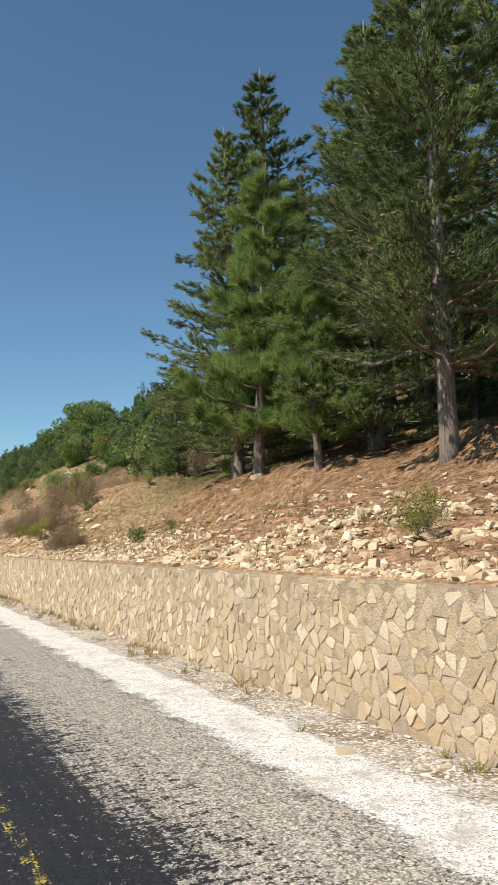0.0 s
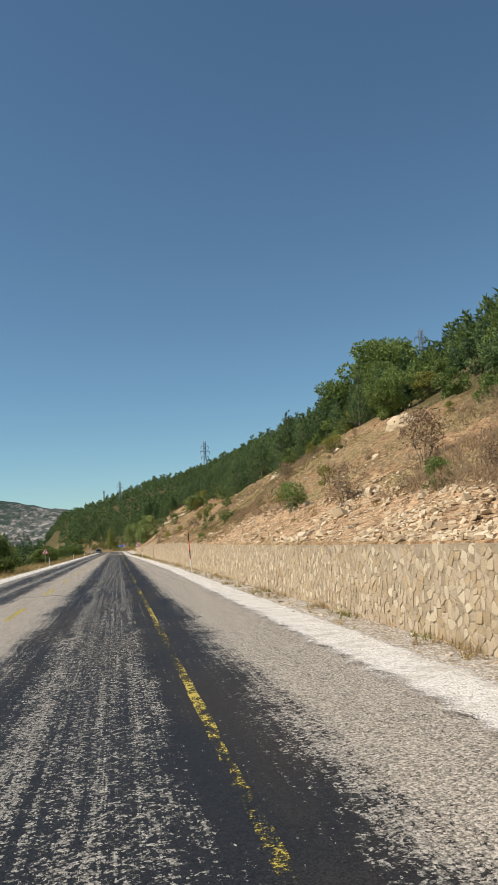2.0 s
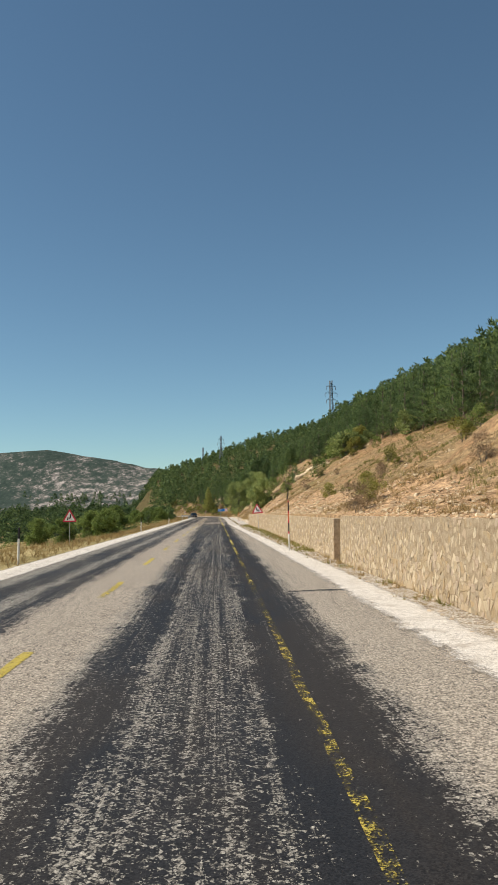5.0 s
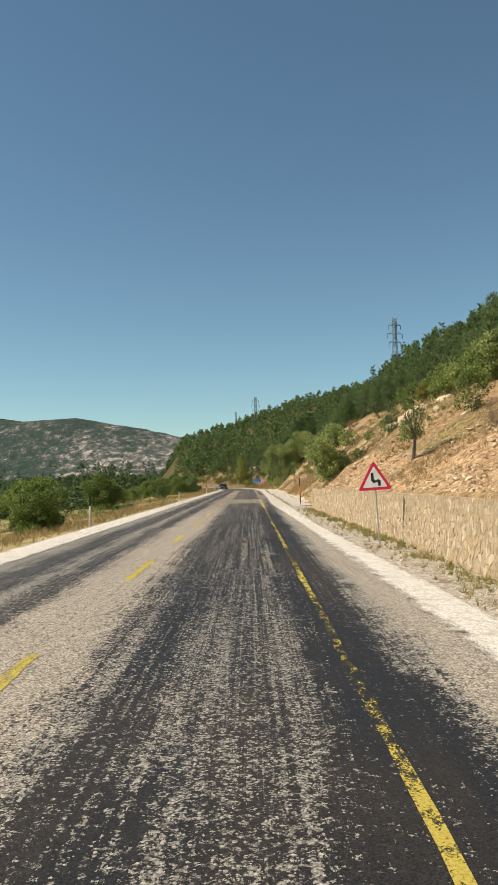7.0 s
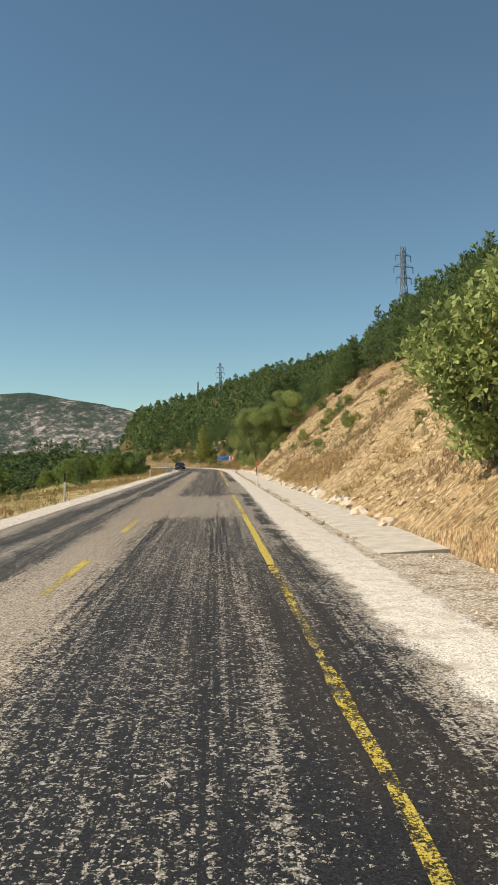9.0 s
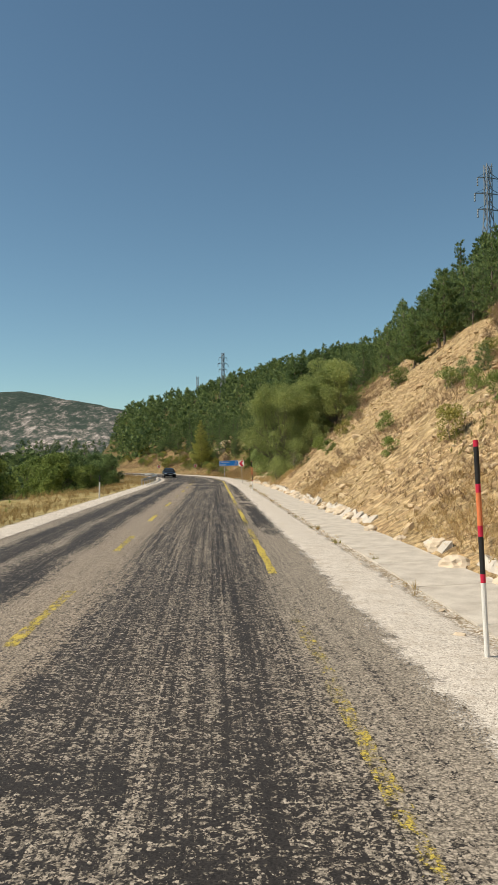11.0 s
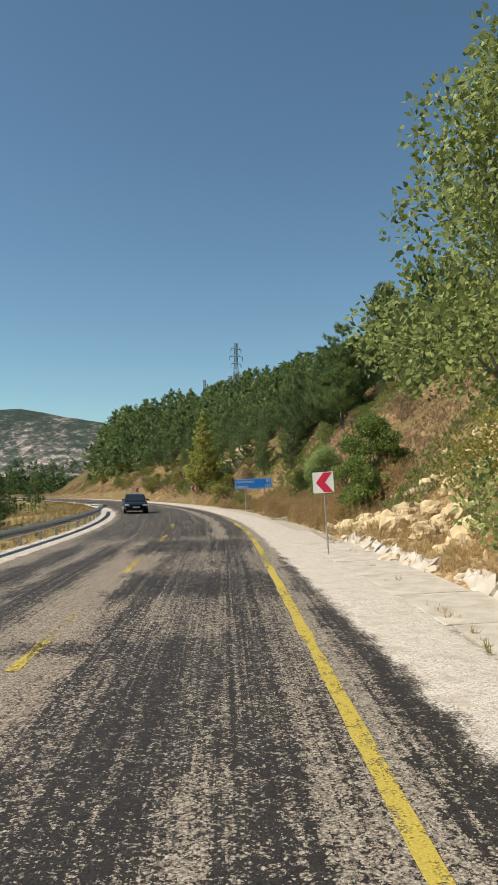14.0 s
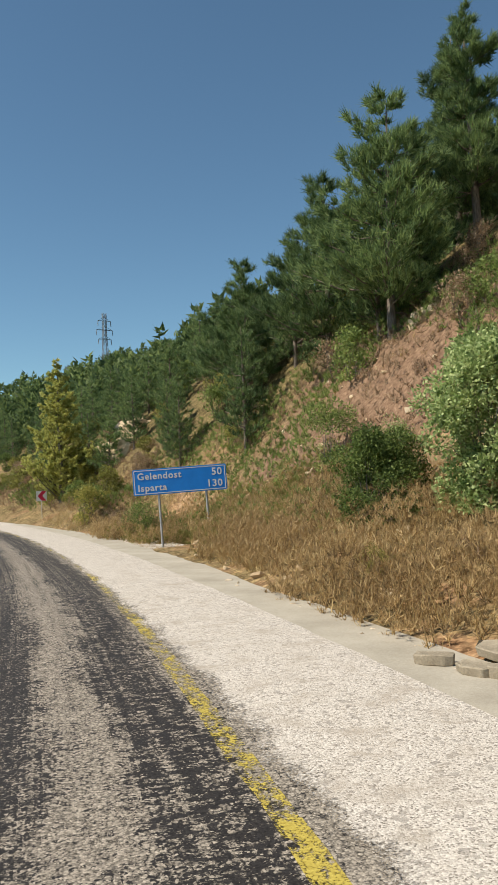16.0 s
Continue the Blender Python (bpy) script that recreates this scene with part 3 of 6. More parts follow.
def gravel_material():
    k = Mat("white_gravel", 0.95, 0.1)
    uvn = k.n("ShaderNodeUVMap")
    uvn.uv_map = "metres"
    uv = uvn.outputs[0]
    g = k.n("ShaderNodeSeparateColor", Color=k.voro(uv, 85.0, "Color")).outputs[0]
    g2 = k.voro(uv, 85.0)
    bits = k.n("ShaderNodeSeparateColor", Color=k.voro(uv, 24.0, "Color")).outputs[1]
    f = k.noise(uv, 2.2, 6, 0.7)
    col = k.ramp(g, [(0.0, (0.2, 0.18, 0.155)), (0.25, (0.58, 0.53, 0.47)), (1.0, (0.88, 0.83, 0.76))])
    yy = k.n("ShaderNodeSeparateXYZ", Vector=uv).outputs[1]
    col = k.mix(k.math("ADD", k.math("MULTIPLY", k.step(yy, 196.0, 215.0), 0.65), k.math("MULTIPLY", k.step(yy, 304.0, 330.0), 0.15)), col, k.ramp(g, [(0.0, (0.18, 0.155, 0.13)), (0.25, (0.42, 0.375, 0.325)), (1.0, (0.66, 0.6, 0.53))]))
    col = k.mix(k.math("MULTIPLY", k.step(bits, 0.9, 0.94), k.math("MULTIPLY", g, 0.8)), col, (0.2, 0.18, 0.16))
    col = k.mix(k.math("MULTIPLY", k.step(f, 0.46, 0.7), 0.8), col, (0.4, 0.345, 0.285))
    k.base(col).bump(k.math("SUBTRACT", 1.0, g2), 0.3, 0.01)
    # The stones thin out towards both edges.
    edn = k.n("ShaderNodeUVMap")
    edn.uv_map = "edges"
    ed = k.n("ShaderNodeSeparateXYZ", Vector=edn.outputs[0])
    inner = k.math("MINIMUM", ed.outputs[0], k.math("MULTIPLY", ed.outputs[1], 1.4))
    mp = k.n("ShaderNodeMapping", Vector=uv)
    mp.inputs["Scale"].default_value = (1, 0.45, 1)
    loose = k.math("ADD", k.math("MULTIPLY", k.noise(mp.outputs[0], 3.0, 5, 0.7), 0.55), k.math("MULTIPLY", k.noise(uv, 30.0, 3, 0.7), 0.45))
    keep = k.step(k.math("ADD", k.math("MULTIPLY", inner, 0.75), k.math("SUBTRACT", loose, 0.78)), -0.02, 0.16)
    clear = k.n("ShaderNodeBsdfTransparent")
    mx = k.n("ShaderNodeMixShader", i0=keep, i1=clear.outputs[0], i2=k.b.outputs[0])
    k.t.links.new(mx.outputs[0], k.t.nodes["Material Output"].inputs[0])
    return k.m


def verge_material():
    k = Mat("verge_soil", 0.95, 0.05)
    uvn = k.n("ShaderNodeUVMap")
    uvn.uv_map = "metres"
    uv = uvn.outputs[0]
    f, g = k.noise(uv, 1.6, 7, 0.75), k.noise(uv, 34.0, 4, 0.8)
    col = k.ramp(k.math("ADD", k.math("MULTIPLY", f, 0.5), k.math("MULTIPLY", g, 0.5)), [(0.36, (0.13, 0.092, 0.056)), (0.5, (0.36, 0.285, 0.2)), (0.63, (0.58, 0.5, 0.39))])
    peb = k.n("ShaderNodeTexVoronoi", Vector=uv, Scale=30.0)
    ptone = k.n("ShaderNodeSeparateColor", Color=peb.outputs["Color"]).outputs[0]
    col = k.mix(k.step(k.math("ADD", f, k.math("MULTIPLY", ptone, 0.3)), 0.6, 0.7), col, k.ramp(ptone, [(0.0, (0.16, 0.14, 0.12)), (0.4, (0.44, 0.39, 0.33)), (1.0, (0.74, 0.68, 0.6))]))
    k.base(col).bump(k.math("ADD", g, k.math("SUBTRACT", ptone, peb.outputs["Distance"])), 0.8, 0.025)
    return k.m


M_ROAD, M_GRAVEL, M_VERGE = road_material(), gravel_material(), verge_material()
road = part("road", strip("road", lambda y: ROAD_L - 0.15, lambda y: gravel_out(y) + 0.1, 0.0, -110, 500, 1.0, 24), M_ROAD)
tagged(road, "worn chip-seal road with black tar bleeding in the wheel paths", "road", kind="structure")
verge_r = part("verge", strip("verge", lambda y: gravel_out(y) - 0.4, lambda y: np.where(y < WALL_END, wall_x(y) + 0.15, 5.0), -0.012, -110, 420, 0.6, 8, 0.0, 0.03), M_VERGE)
tagged(verge_r, "dusty soil verge between the road's shoulder and the slope", "verge", kind="structure")
shoulder_r = part("gravel_shoulder", strip("gravel_shoulder", lambda y: gravel_in(y) - 0.6, lambda y: gravel_out(y) + 0.3, 0.012, -110, 420, 0.35, 10, 0.08, 0.03, 1.0), M_GRAVEL)
tagged(shoulder_r, "white crushed-stone shoulder along the road's edge", "shoulder", kind="structure")
shoulder_l = part("gravel_shoulder", strip("gravel_shoulder", lambda y: ROAD_L - 1.6, lambda y: ROAD_L + 0.3, 0.01, -110, 470, 0.5, 8, 0.08, 0.02, 3.0), M_GRAVEL)
tagged(shoulder_l, "white crushed-stone shoulder on the valley side of the road", "shoulder", kind="structure")

M_APRON = speckled("apron_concrete", (0.33, 0.295, 0.235), (0.47, 0.425, 0.35), 1.1, 0.9, 0.35, 40.0, 0.15)
apron = part("pavement", strip("pavement", lambda y: gravel_out(y) - 0.72, lambda y: gravel_out(y) + 0.34, 0.036, 326.5, 378, 0.2, 3, 0.15, 0.0, 7.0), M_APRON)
tagged(apron, "smooth grey-beige concrete apron between gravel and dry brush", "pavement", kind="structure")


def paint_material(name, cover):
    k = Mat(name, 0.7, 0.3)
    uvn = k.n("ShaderNodeUVMap")
    uvn.uv_map = "metres"
    uv = uvn.outputs[0]
    mp = k.n("ShaderNodeMapping", Vector=uv)
    mp.inputs["Scale"].default_value = (1, 0.5, 1)
    f, g = k.noise(mp.outputs[0], 9.0, 5, 0.75), k.noise(uv, 45.0, 3)
    big = k.noise(uv, 0.16, 3)
    k.base(k.ramp(g, [(0.3, (0.34, 0.25, 0.04)), (0.7, (0.56, 0.45, 0.1))]))
    keep = k.step(k.math("ADD", k.math("ADD", k.math("MULTIPLY", f, 0.65), k.math("MULTIPLY", g, 0.35)), k.math("MULTIPLY", k.math("SUBTRACT", big, 0.5), 0.5)), cover, cover + 0.12)
    clear = k.n("ShaderNodeBsdfTransparent")
    mx = k.n("ShaderNodeMixShader", i0=keep, i1=clear.outputs[0], i2=k.b.outputs[0])
    k.t.links.new(mx.outputs[0], k.t.nodes["Material Output"].inputs[0])
    return k.m


def half_line(y):
    return float(np.interp(y, [204, 206, 300, 325], [0.055, 0.075, 0.078, 0.095]))


def sway(y):
    """How far the painter strayed from the road's own line at the bend."""
    return float(np.interp(y, [317, 325, 333, 340, 348], [0.0, -0.07, -0.22, -0.12, 0.0]))


M_TIRED = paint_material("scuffed_yellow_paint", 0.45)
M_GONE = paint_material("last_yellow_paint", 0.54)
M_WORN, M_FRESH = paint_material("worn_yellow_paint", 0.505), paint_material("yellow_paint", 0.385)
for y0, y1, mt, label in ((-20, 140, M_WORN, "worn yellow edge line, half covered by tar"), (140, 207, M_TIRED, "thin yellow edge line scuffed by tyres"), (207, 234, M_FRESH, "faded yellow edge line"), (234, 249, M_GONE, "edge line almost gone under dust"), (249, 256, M_FRESH, "faded yellow edge line"), (256, 281, M_TIRED, "scuffed yellow edge line, half gone"), (281, 327, M_FRESH, "faded yellow edge line before the bend"), (327, 420, M_TIRED, "scuffed yellow edge line round the bend")):
    ln = part("edge_line", strip("edge_line", lambda y: LINE_R + sway(y) - half_line(y), lambda y: LINE_R + sway(y) + half_line(y), 0.006, y0, y1, 0.4, 1, 0.035), mt)
    tagged(ln, label, "road marking", kind="structure")
dash_ends = [296.0 + 9.75 * k for k in range(-12, 5)] + [169.8 - 10.6 * k for k in range(0, 15)]
for y1 in dash_ends:
    ln = part("lane_dash", strip("lane_dash", lambda y: LINE_L - 0.08, lambda y: LINE_L + 0.08, 0.006, y1 - 3.9, y1, 0.3, 1, 0.03), M_TIRED if y1 > 200 else M_FRESH)
    tagged(ln, "faded yellow centre dash on tan asphalt", "road marking", "centre line dashes", kind="structure")


# ---- conifers ----
def conifer(seed, height, radius, tufts, n, length, width, bare=0.12, droop=0.1, shape=0.8, layers=16, sides=6, limbs=True, spread=0.55, corners=4, flat=0.0, rise_up=0.45):
    """Trunk and crown meshes of a whorled conifer: tapered trunk with limbs, tufts of needles along each limb."""
    r = np.random.default_rng(seed)
    pieces = []
    lean = r.normal(0, 0.015, 2)
    tp = [(lean[0] * h * height, lean[1] * h * height, h * height) for h in (-0.03, 0.02, 0.3, 0.6, 0.85, 1.0)]
    tr = height * 0.017
    pieces.append(tube(tp, [tr * 1.5, tr * 1.1, tr * 0.85, tr * 0.55, tr * 0.3, tr * 0.08], sides + 2))
    cen, out = [], []
    whorls = []
    for i in range(layers):
        f = (i + r.uniform(-0.3, 0.3)) / layers
        f = min(max(f, 0.0), 1.0)
        h = bare + (1 - bare) * f
        reach = radius * (1 - f) ** shape * r.uniform(0.8, 1.15) + 0.05 * radius
        k = int(r.integers(5, 8))
        a0 = r.uniform(0, 6.3)
        for j in range(k):
            whorls.append((min(max(h + r.normal(0, 0.4 - 0.25 * flat) / layers, bare * 0.7), 0.985), a0 + 6.283 * j / k + r.normal(0, 0.25), reach * r.uniform(0.55, 1.18)))
    weight = sum(w[2] for w in whorls)
    for h, a, reach in whorls:
        base = np.array([lean[0] * h * height, lean[1] * h * height, h * height])
        rise = reach * (0.35 - droop * 2.0 * (1 - h)) + r.normal(0, 0.06) * reach
        tip = base + np.array([math.cos(a) * reach, math.sin(a) * reach, rise])
        midp = (base + tip) / 2 + np.array([0, 0, -0.08 * reach])
        if limbs:
            q = max(tr * 0.32 * reach / radius, 0.008)
            pieces.append(tube([base, midp, tip], [q, q * 0.6, q * 0.2], 3, False))
        m = max(2, int(tufts * reach / weight))
        t = r.uniform(0.12, 1.0, m) ** 0.75
        pos = (1 - t)[:, None] ** 2 * base + (2 * t * (1 - t))[:, None] * midp + (t**2)[:, None] * tip
        side = np.array([-math.sin(a), math.cos(a), 0.0])
        off = r.normal(0, 1, m) * reach * (0.2 - 0.08 * flat) * (0.35 + 0.65 * np.sin(np.pi * np.clip(t, 0, 0.95)))
        pos = pos + side * off[:, None]
        pos[:, 2] += r.normal(0, 0.05 * (1 - 0.75 * flat), m) * reach - droop * np.abs(off) * 0.4
        d = (tip - base) / (np.linalg.norm(tip - base) + 1e-6) + side * (off / (reach * 0.25 + 1e-6))[:, None] * 0.5 + np.array([0, 0, rise_up - 0.4 * flat])
        cen.append(pos)
        out.append(d / np.linalg.norm(d, axis=1, keepdims=True))
    cen, out = np.concatenate(cen), np.concatenate(out)
    cv, cf = blades(cen, out, n, length, width, spread, r, corners, 3.0 * flat)
    trunk = mesh_of("trunk", *joined(pieces), smooth=True)
    crown = mesh_of("crown", cv, cf)
    return trunk, crown


def broadleaf(seed, height, radius, stems, leaves, size, bottom=0.1, upright=1.0, clumps=24, gap=0.35, corners=4, puff=1.0):
    """Trunk with limbs and a crown of separate small leaves held in uneven clumps."""
    r = np.random.default_rng(seed)
    pieces, cs, rad = [], [], []
    for s in range(stems):
        a = 6.283 * s / stems + r.uniform(0, 1)
        foot = np.array([math.cos(a), math.sin(a), 0]) * radius * 0.08 * (stems > 1)
        fork = foot + np.array([math.cos(a) * radius * 0.2, math.sin(a) * radius * 0.2, height * (bottom + 0.2)])
        q = height * 0.022 / math.sqrt(stems)
        pieces.append(tube([foot - np.array([0, 0, 0.25]), (foot + fork) / 2, fork], [q * 1.4, q, q * 0.8], 7))
        for c in range(max(clumps // stems, 2)):
            f = r.uniform(0, 1)
            aa = a + r.normal(0, 1.4 if stems > 1 else 6)
            h = bottom + (1 - bottom) * (f ** (0.8 / upright))
            rr = radius * math.sin(math.pi * min(0.12 + 0.8 * f, 1.0)) ** 0.7 * r.uniform(0.2, 0.95)
            p = np.array([math.cos(aa) * rr, math.sin(aa) * rr, h * height])
            pieces.append(tube([fork, fork * 0.4 + p * 0.6 + r.normal(0, 0.06, 3) * radius, p], [q * 0.5, q * 0.28, q * 0.06], 4, False))
            cs.append(p)
            rad.append(radius * r.uniform(0.2, 0.42) * puff)
    cs, rad = np.array(cs), np.array(rad)
    pick = r.choice(len(cs), leaves, p=rad**2 / (rad**2).sum())
    d = r.normal(0, 1, (leaves, 3))
    d /= np.linalg.norm(d, axis=1, keepdims=True)
    rr = r.uniform(gap, 1.0, leaves) ** 0.6
    pos = cs[pick] + d * (rad[pick] * rr)[:, None] * np.array([1, 1, 0.85])
    pos[:, 2] = np.maximum(pos[:, 2], 0.03)
    cv, cf = blades(pos, d * 0.6 + np.array([0, 0, 0.25]), 1, size, size * 0.62, 0.7, r, corners)
    return mesh_of("trunk", *joined(pieces), smooth=True), mesh_of("crown", cv, cf)


def plant(name, meshes, mats, x, y, label, category, group="", scale=1.0, turn=0.0, sink=0.1, stretch=1.0):
    ob = thing(name, label, category, group, pose(x, y, float(ground(x, y)) + land_bump(x, y) - sink, 0, 0, turn))
    ob.scale = (scale, scale, scale * stretch)
    for nm, me, mt in zip(("trunk", "crown"), meshes, mats):
        part(nm, me, mt, ob)
    return ob


def land_bump(x, y):
    """The small unevenness that the ground mesh adds."""
    u = x - float(shift(y))
    v = u - float(back_x(y))
    n, n2 = rough_at(x, y, 0)
    if v >= 0:
        return (0.42 * n + 0.9 * n2) * min(1.0, v / 2.5) + (v > 90) * 3.0 * n2
    if u < -7.3:
        return (0.16 * n + 1.2 * n2) * min(1.0, (-7.3 - u) / 10)
    return 0.0


# The tall cedars and pines above the wall.
BEHIND = []
CEDAR_A = conifer(11, 15.5, 4.3, 8200, 11, 0.21, 0.03, 0.07, 0.1, 0.92, 27, 8, spread=0.36, corners=3, flat=1.0)
CEDAR_B = conifer(12, 13.5, 3.7, 6600, 11, 0.21, 0.03, 0.15, 0.12, 0.92, 22, 8, spread=0.36, corners=3, flat=1.0)
PINE_A = conifer(13, 12.0, 2.45, 1000, 60, 0.4, 0.024, 0.14, 0.02, 0.62, 12, 8, spread=0.6, corners=3, rise_up=0.9)
for x, y, k, label, sc, turn, mt in (
    (13.9, 29.3, CEDAR_A, "tall dark cedar with drooping branches above the wall", 1.02, 20, M_CEDAR),
    (16.3, 30.5, CEDAR_A, "tallest dark cedar of the roadside group", 1.2, 140, M_CEDAR),
    (19.8, 33.0, CEDAR_A, "tall cedar standing behind the roadside group", 0.95, 80, M_CEDAR),
    (20.5, 27.5, CEDAR_B, "cedar standing behind the roadside group", 1.15, 310, M_CEDAR),
    (14.6, 20.6, CEDAR_A, "broad dark cedar over bare red soil", 1.0, 250, M_CEDAR),
    (18.3, 22.6, CEDAR_B, "dark cedar in the shade of its neighbours", 1.25, 10, M_CEDAR),
    (16.2, 15.0, CEDAR_B, "dark cedar at the end of the roadside group", 1.25, 200, M_CEDAR),
    (12.6, 25.0, PINE_A, "bright green pine in front of the cedars", 1.0, 33, M_YPINE),
    (12.0, 19.9, PINE_A, "smaller green pine with a pale bare trunk", 0.6, 160, M_YPINE),
    (11.3, 13.4, CEDAR_B, "dark cedar with a thick pale trunk on red soil", 0.86, 290, M_CEDAR),
    (16.3, 42.4, CEDAR_A, "dense dark green pine behind the cedar group", 0.46, 75, M_PINE),
):
    plant("cedar_tree" if mt is M_CEDAR else "pine_tree", k, (M_BARK, mt), x, y, label, "tree", "", sc, turn, 0.1, 1.22 if k is CEDAR_B else 1.0)

for i, (x, y, sc) in enumerate(((18.2, 34.6, 0.9), (20.2, 37.0, 1.0), (22.6, 33.5, 1.1), (24.5, 38.0, 0.9), (23.5, 28.5, 1.1), (22.0, 24.0, 1.1), (26.5, 32.0, 1.2), (21.0, 43.0, 0.75), (20.0, 18.5, 1.0), (28.5, 38.0, 1.1))):
    BEHIND.append((x, y, sc, i * 61.0))
# The wood on the hillside: the outer trees singly, those behind them as one mass.
WOOD = [conifer(30 + i, 7.0 + 0.6 * i, 2.15, 420, 13, 0.42, 0.05, 0.1, 0.02, 0.66, 13, 4, True, 0.48, 3, rise_up=1.0) for i in range(5)]
spots = []
r = np.random.default_rng(5)
for y in np.arange(60, 640, 2.9):
    e = float(forest_edge(y))
    wide = y > 390
    for v in np.arange(e, 190 if wide else min(e + 75, 125), 4.2 if wide else 3.0):
        yy = y + r.uniform(-1.2, 1.2)
        vv = v + r.uniform(-1.2, 1.2)
        if (y < 165 and v > 50) or (v > e + 24 and r.uniform() < 0.5):
            continue
        if r.uniform() < 0.12 or yy < 118:
            continue
        x = vv + float(back_x(yy)) + float(shift(yy))
        if yy > 395 and x < float(spur_x(yy)) - 2.0 + r.uniform(-3.0, 1.5):
            continue
        spots.append((vv - e, x, yy, r.uniform(0.66, 1.0) * (0.7 if yy > 420 else 0.84 if yy < 325 else 0.68), r.uniform(0, 360), int(r.integers(0, 5))))
for i, (x, y, sc, turn) in enumerate(BEHIND):
    plant("pine_tree", WOOD[i % 5], (M_BARK, M_PINE), x, y, "dark pine in the shade behind the cedars", "tree", "pines behind the cedars", sc, turn, 0.2)
near = sorted((s for s in spots if 110 < s[2] < 420), key=lambda s: s[0] + 0.02 * abs(s[2] - 330))[:250]
chosen = set(near)
for i, (d, x, y, sc, turn, kind) in enumerate(near):
    plant("pine_tree", WOOD[kind], (M_BARK, M_PINE), x, y, "green pine at the edge of the hillside wood", "tree", "pines at the edge of the wood", sc, turn, 0.2)
FARV, FARF = [], []
FARPROTO = [conifer(50 + i, 7.4 + 0.5 * i, 2.1, 150, 2, 0.75, 0.3, 0.05, 0.03, 0.66, 9, 3, False, 0.4, 3, rise_up=1.0)[1] for i in range(4)]
FARPROTO += [conifer(60 + i, 7.4 + 0.5 * i, 2.0, 110, 1, 1.05, 0.62, 0.0, 0.03, 0.7, 8, 3, False, 0.4, 3, rise_up=0.9)[1] for i in range(4)]
proto = []
for me in FARPROTO:
    co = np.zeros(len(me.vertices) * 3, np.float32)
    me.vertices.foreach_get("co", co)
    proto.append(co.reshape(-1, 3))
off = 0
for s in spots:
    if s in chosen:
        continue
    d, x, y, sc, turn, kind = s
    co = proto[kind % 4 + (4 if y > 425 else 0)]
    a = radians(turn)
    rot = np.array([[math.cos(a), math.sin(a), 0], [-math.sin(a), math.cos(a), 0], [0, 0, 1]])
    FARV.append(co @ rot * sc * np.array([1.4, 1.4, 1.22] if y > 385 else [1.15, 1.15, 1.0]) + np.array([x, y, float(ground(x, y)) + land_bump(x, y) - 0.2]))
    FARF.append(np.arange(len(co)).reshape(-1, 3) + off)
    off += len(co)
woods = part("pine_wood", mesh_of("pine_wood", np.concatenate(FARV), np.concatenate(FARF)), M_PINE_DARKENED)
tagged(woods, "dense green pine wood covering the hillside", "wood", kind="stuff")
for me in FARPROTO:
    bpy.data.meshes.remove(me)


# ---- stone wall ----
M_MORTAR = speckled("wall_mortar", (0.27, 0.195, 0.12), (0.5, 0.4, 0.28), 7.0, 0.95, 0.9, 40.0, 0.05, 0.03)


def wall_top(y):
    return np.interp(y, [-80, 20, 60, 84, 112, 133, 134, 172, 202], [1.42, 1.42, 1.4, 1.5, 1.72, 1.66, 1.55, 1.52, 1.4])


def wall_body(y0, y1):
    ys = np.arange(y0, y1 + 0.01, (y1 - y0) / max(2, round((y1 - y0) / 1.0)))
    verts, faces = [], []
    for y in ys:
        w, t = float(wall_x(y)), float(wall_top(y))
        verts += [(w + 0.012, y, -0.3), (w + 0.05, y, t - 0.03), (w + WALL_T, y, t - 0.03), (w + WALL_T, y, -0.3)]
    n = len(ys)
    for i in range(n - 1):
        for j in range(4):
            a, b = i * 4 + j, i * 4 + (j + 1) % 4
            faces.append((a, a + 4, b + 4, b))
    faces += [(0, 1, 2, 3), tuple((n - 1) * 4 + q for q in (3, 2, 1, 0))]
    return verts, faces


wall = thing("retaining_wall", "long retaining wall of rough tan stones set in mortar", "wall")
tagged(wall, kind="structure")
part("wall_core", wall_body(-60.0, 133.2), M_MORTAR, wall, "tan mortar between the stones")
part("wall_core", wall_body(134.6, WALL_END), M_MORTAR, wall, "tan mortar between the stones")


def stone_material():
    k = Mat("wall_stone", 0.9, 0.15)
    isl = k.n("ShaderNodeNewGeometry").outputs["Random Per Island"]
    obr = k.n("ShaderNodeObjectInfo").outputs["Random"]
    f = k.math("FRACT", k.math("ADD", isl, obr))
    c = k.coord()
    n1, n2 = k.noise(c, 9.0, 5, 0.7), k.noise(c, 38.0, 4, 0.75)
    tone = k.ramp(f, [(0.0, (0.36, 0.26, 0.15)), (0.18, (0.48, 0.37, 0.235)), (0.36, (0.66, 0.55, 0.39)), (0.46, (0.5, 0.39, 0.27)), (0.62, (0.44, 0.31, 0.17)), (0.76, (0.47, 0.36, 0.27)), (0.9, (0.4, 0.32, 0.22)), (1.0, (0.28, 0.22, 0.155))])
    col = k.mix(k.step(n1, 0.35, 0.7), tone, k.mix(0.5, tone, (0.52, 0.42, 0.29)))
    col = k.mix(k.math("MULTIPLY", k.step(n2, 0.56, 0.72), 0.35), col, (0.32, 0.22, 0.12))
    k.base(col).bump(k.math("ADD", n1, k.math("MULTIPLY", n2, 0.4)), 0.9, 0.035)
    return k.m


M_STONE = stone_material()


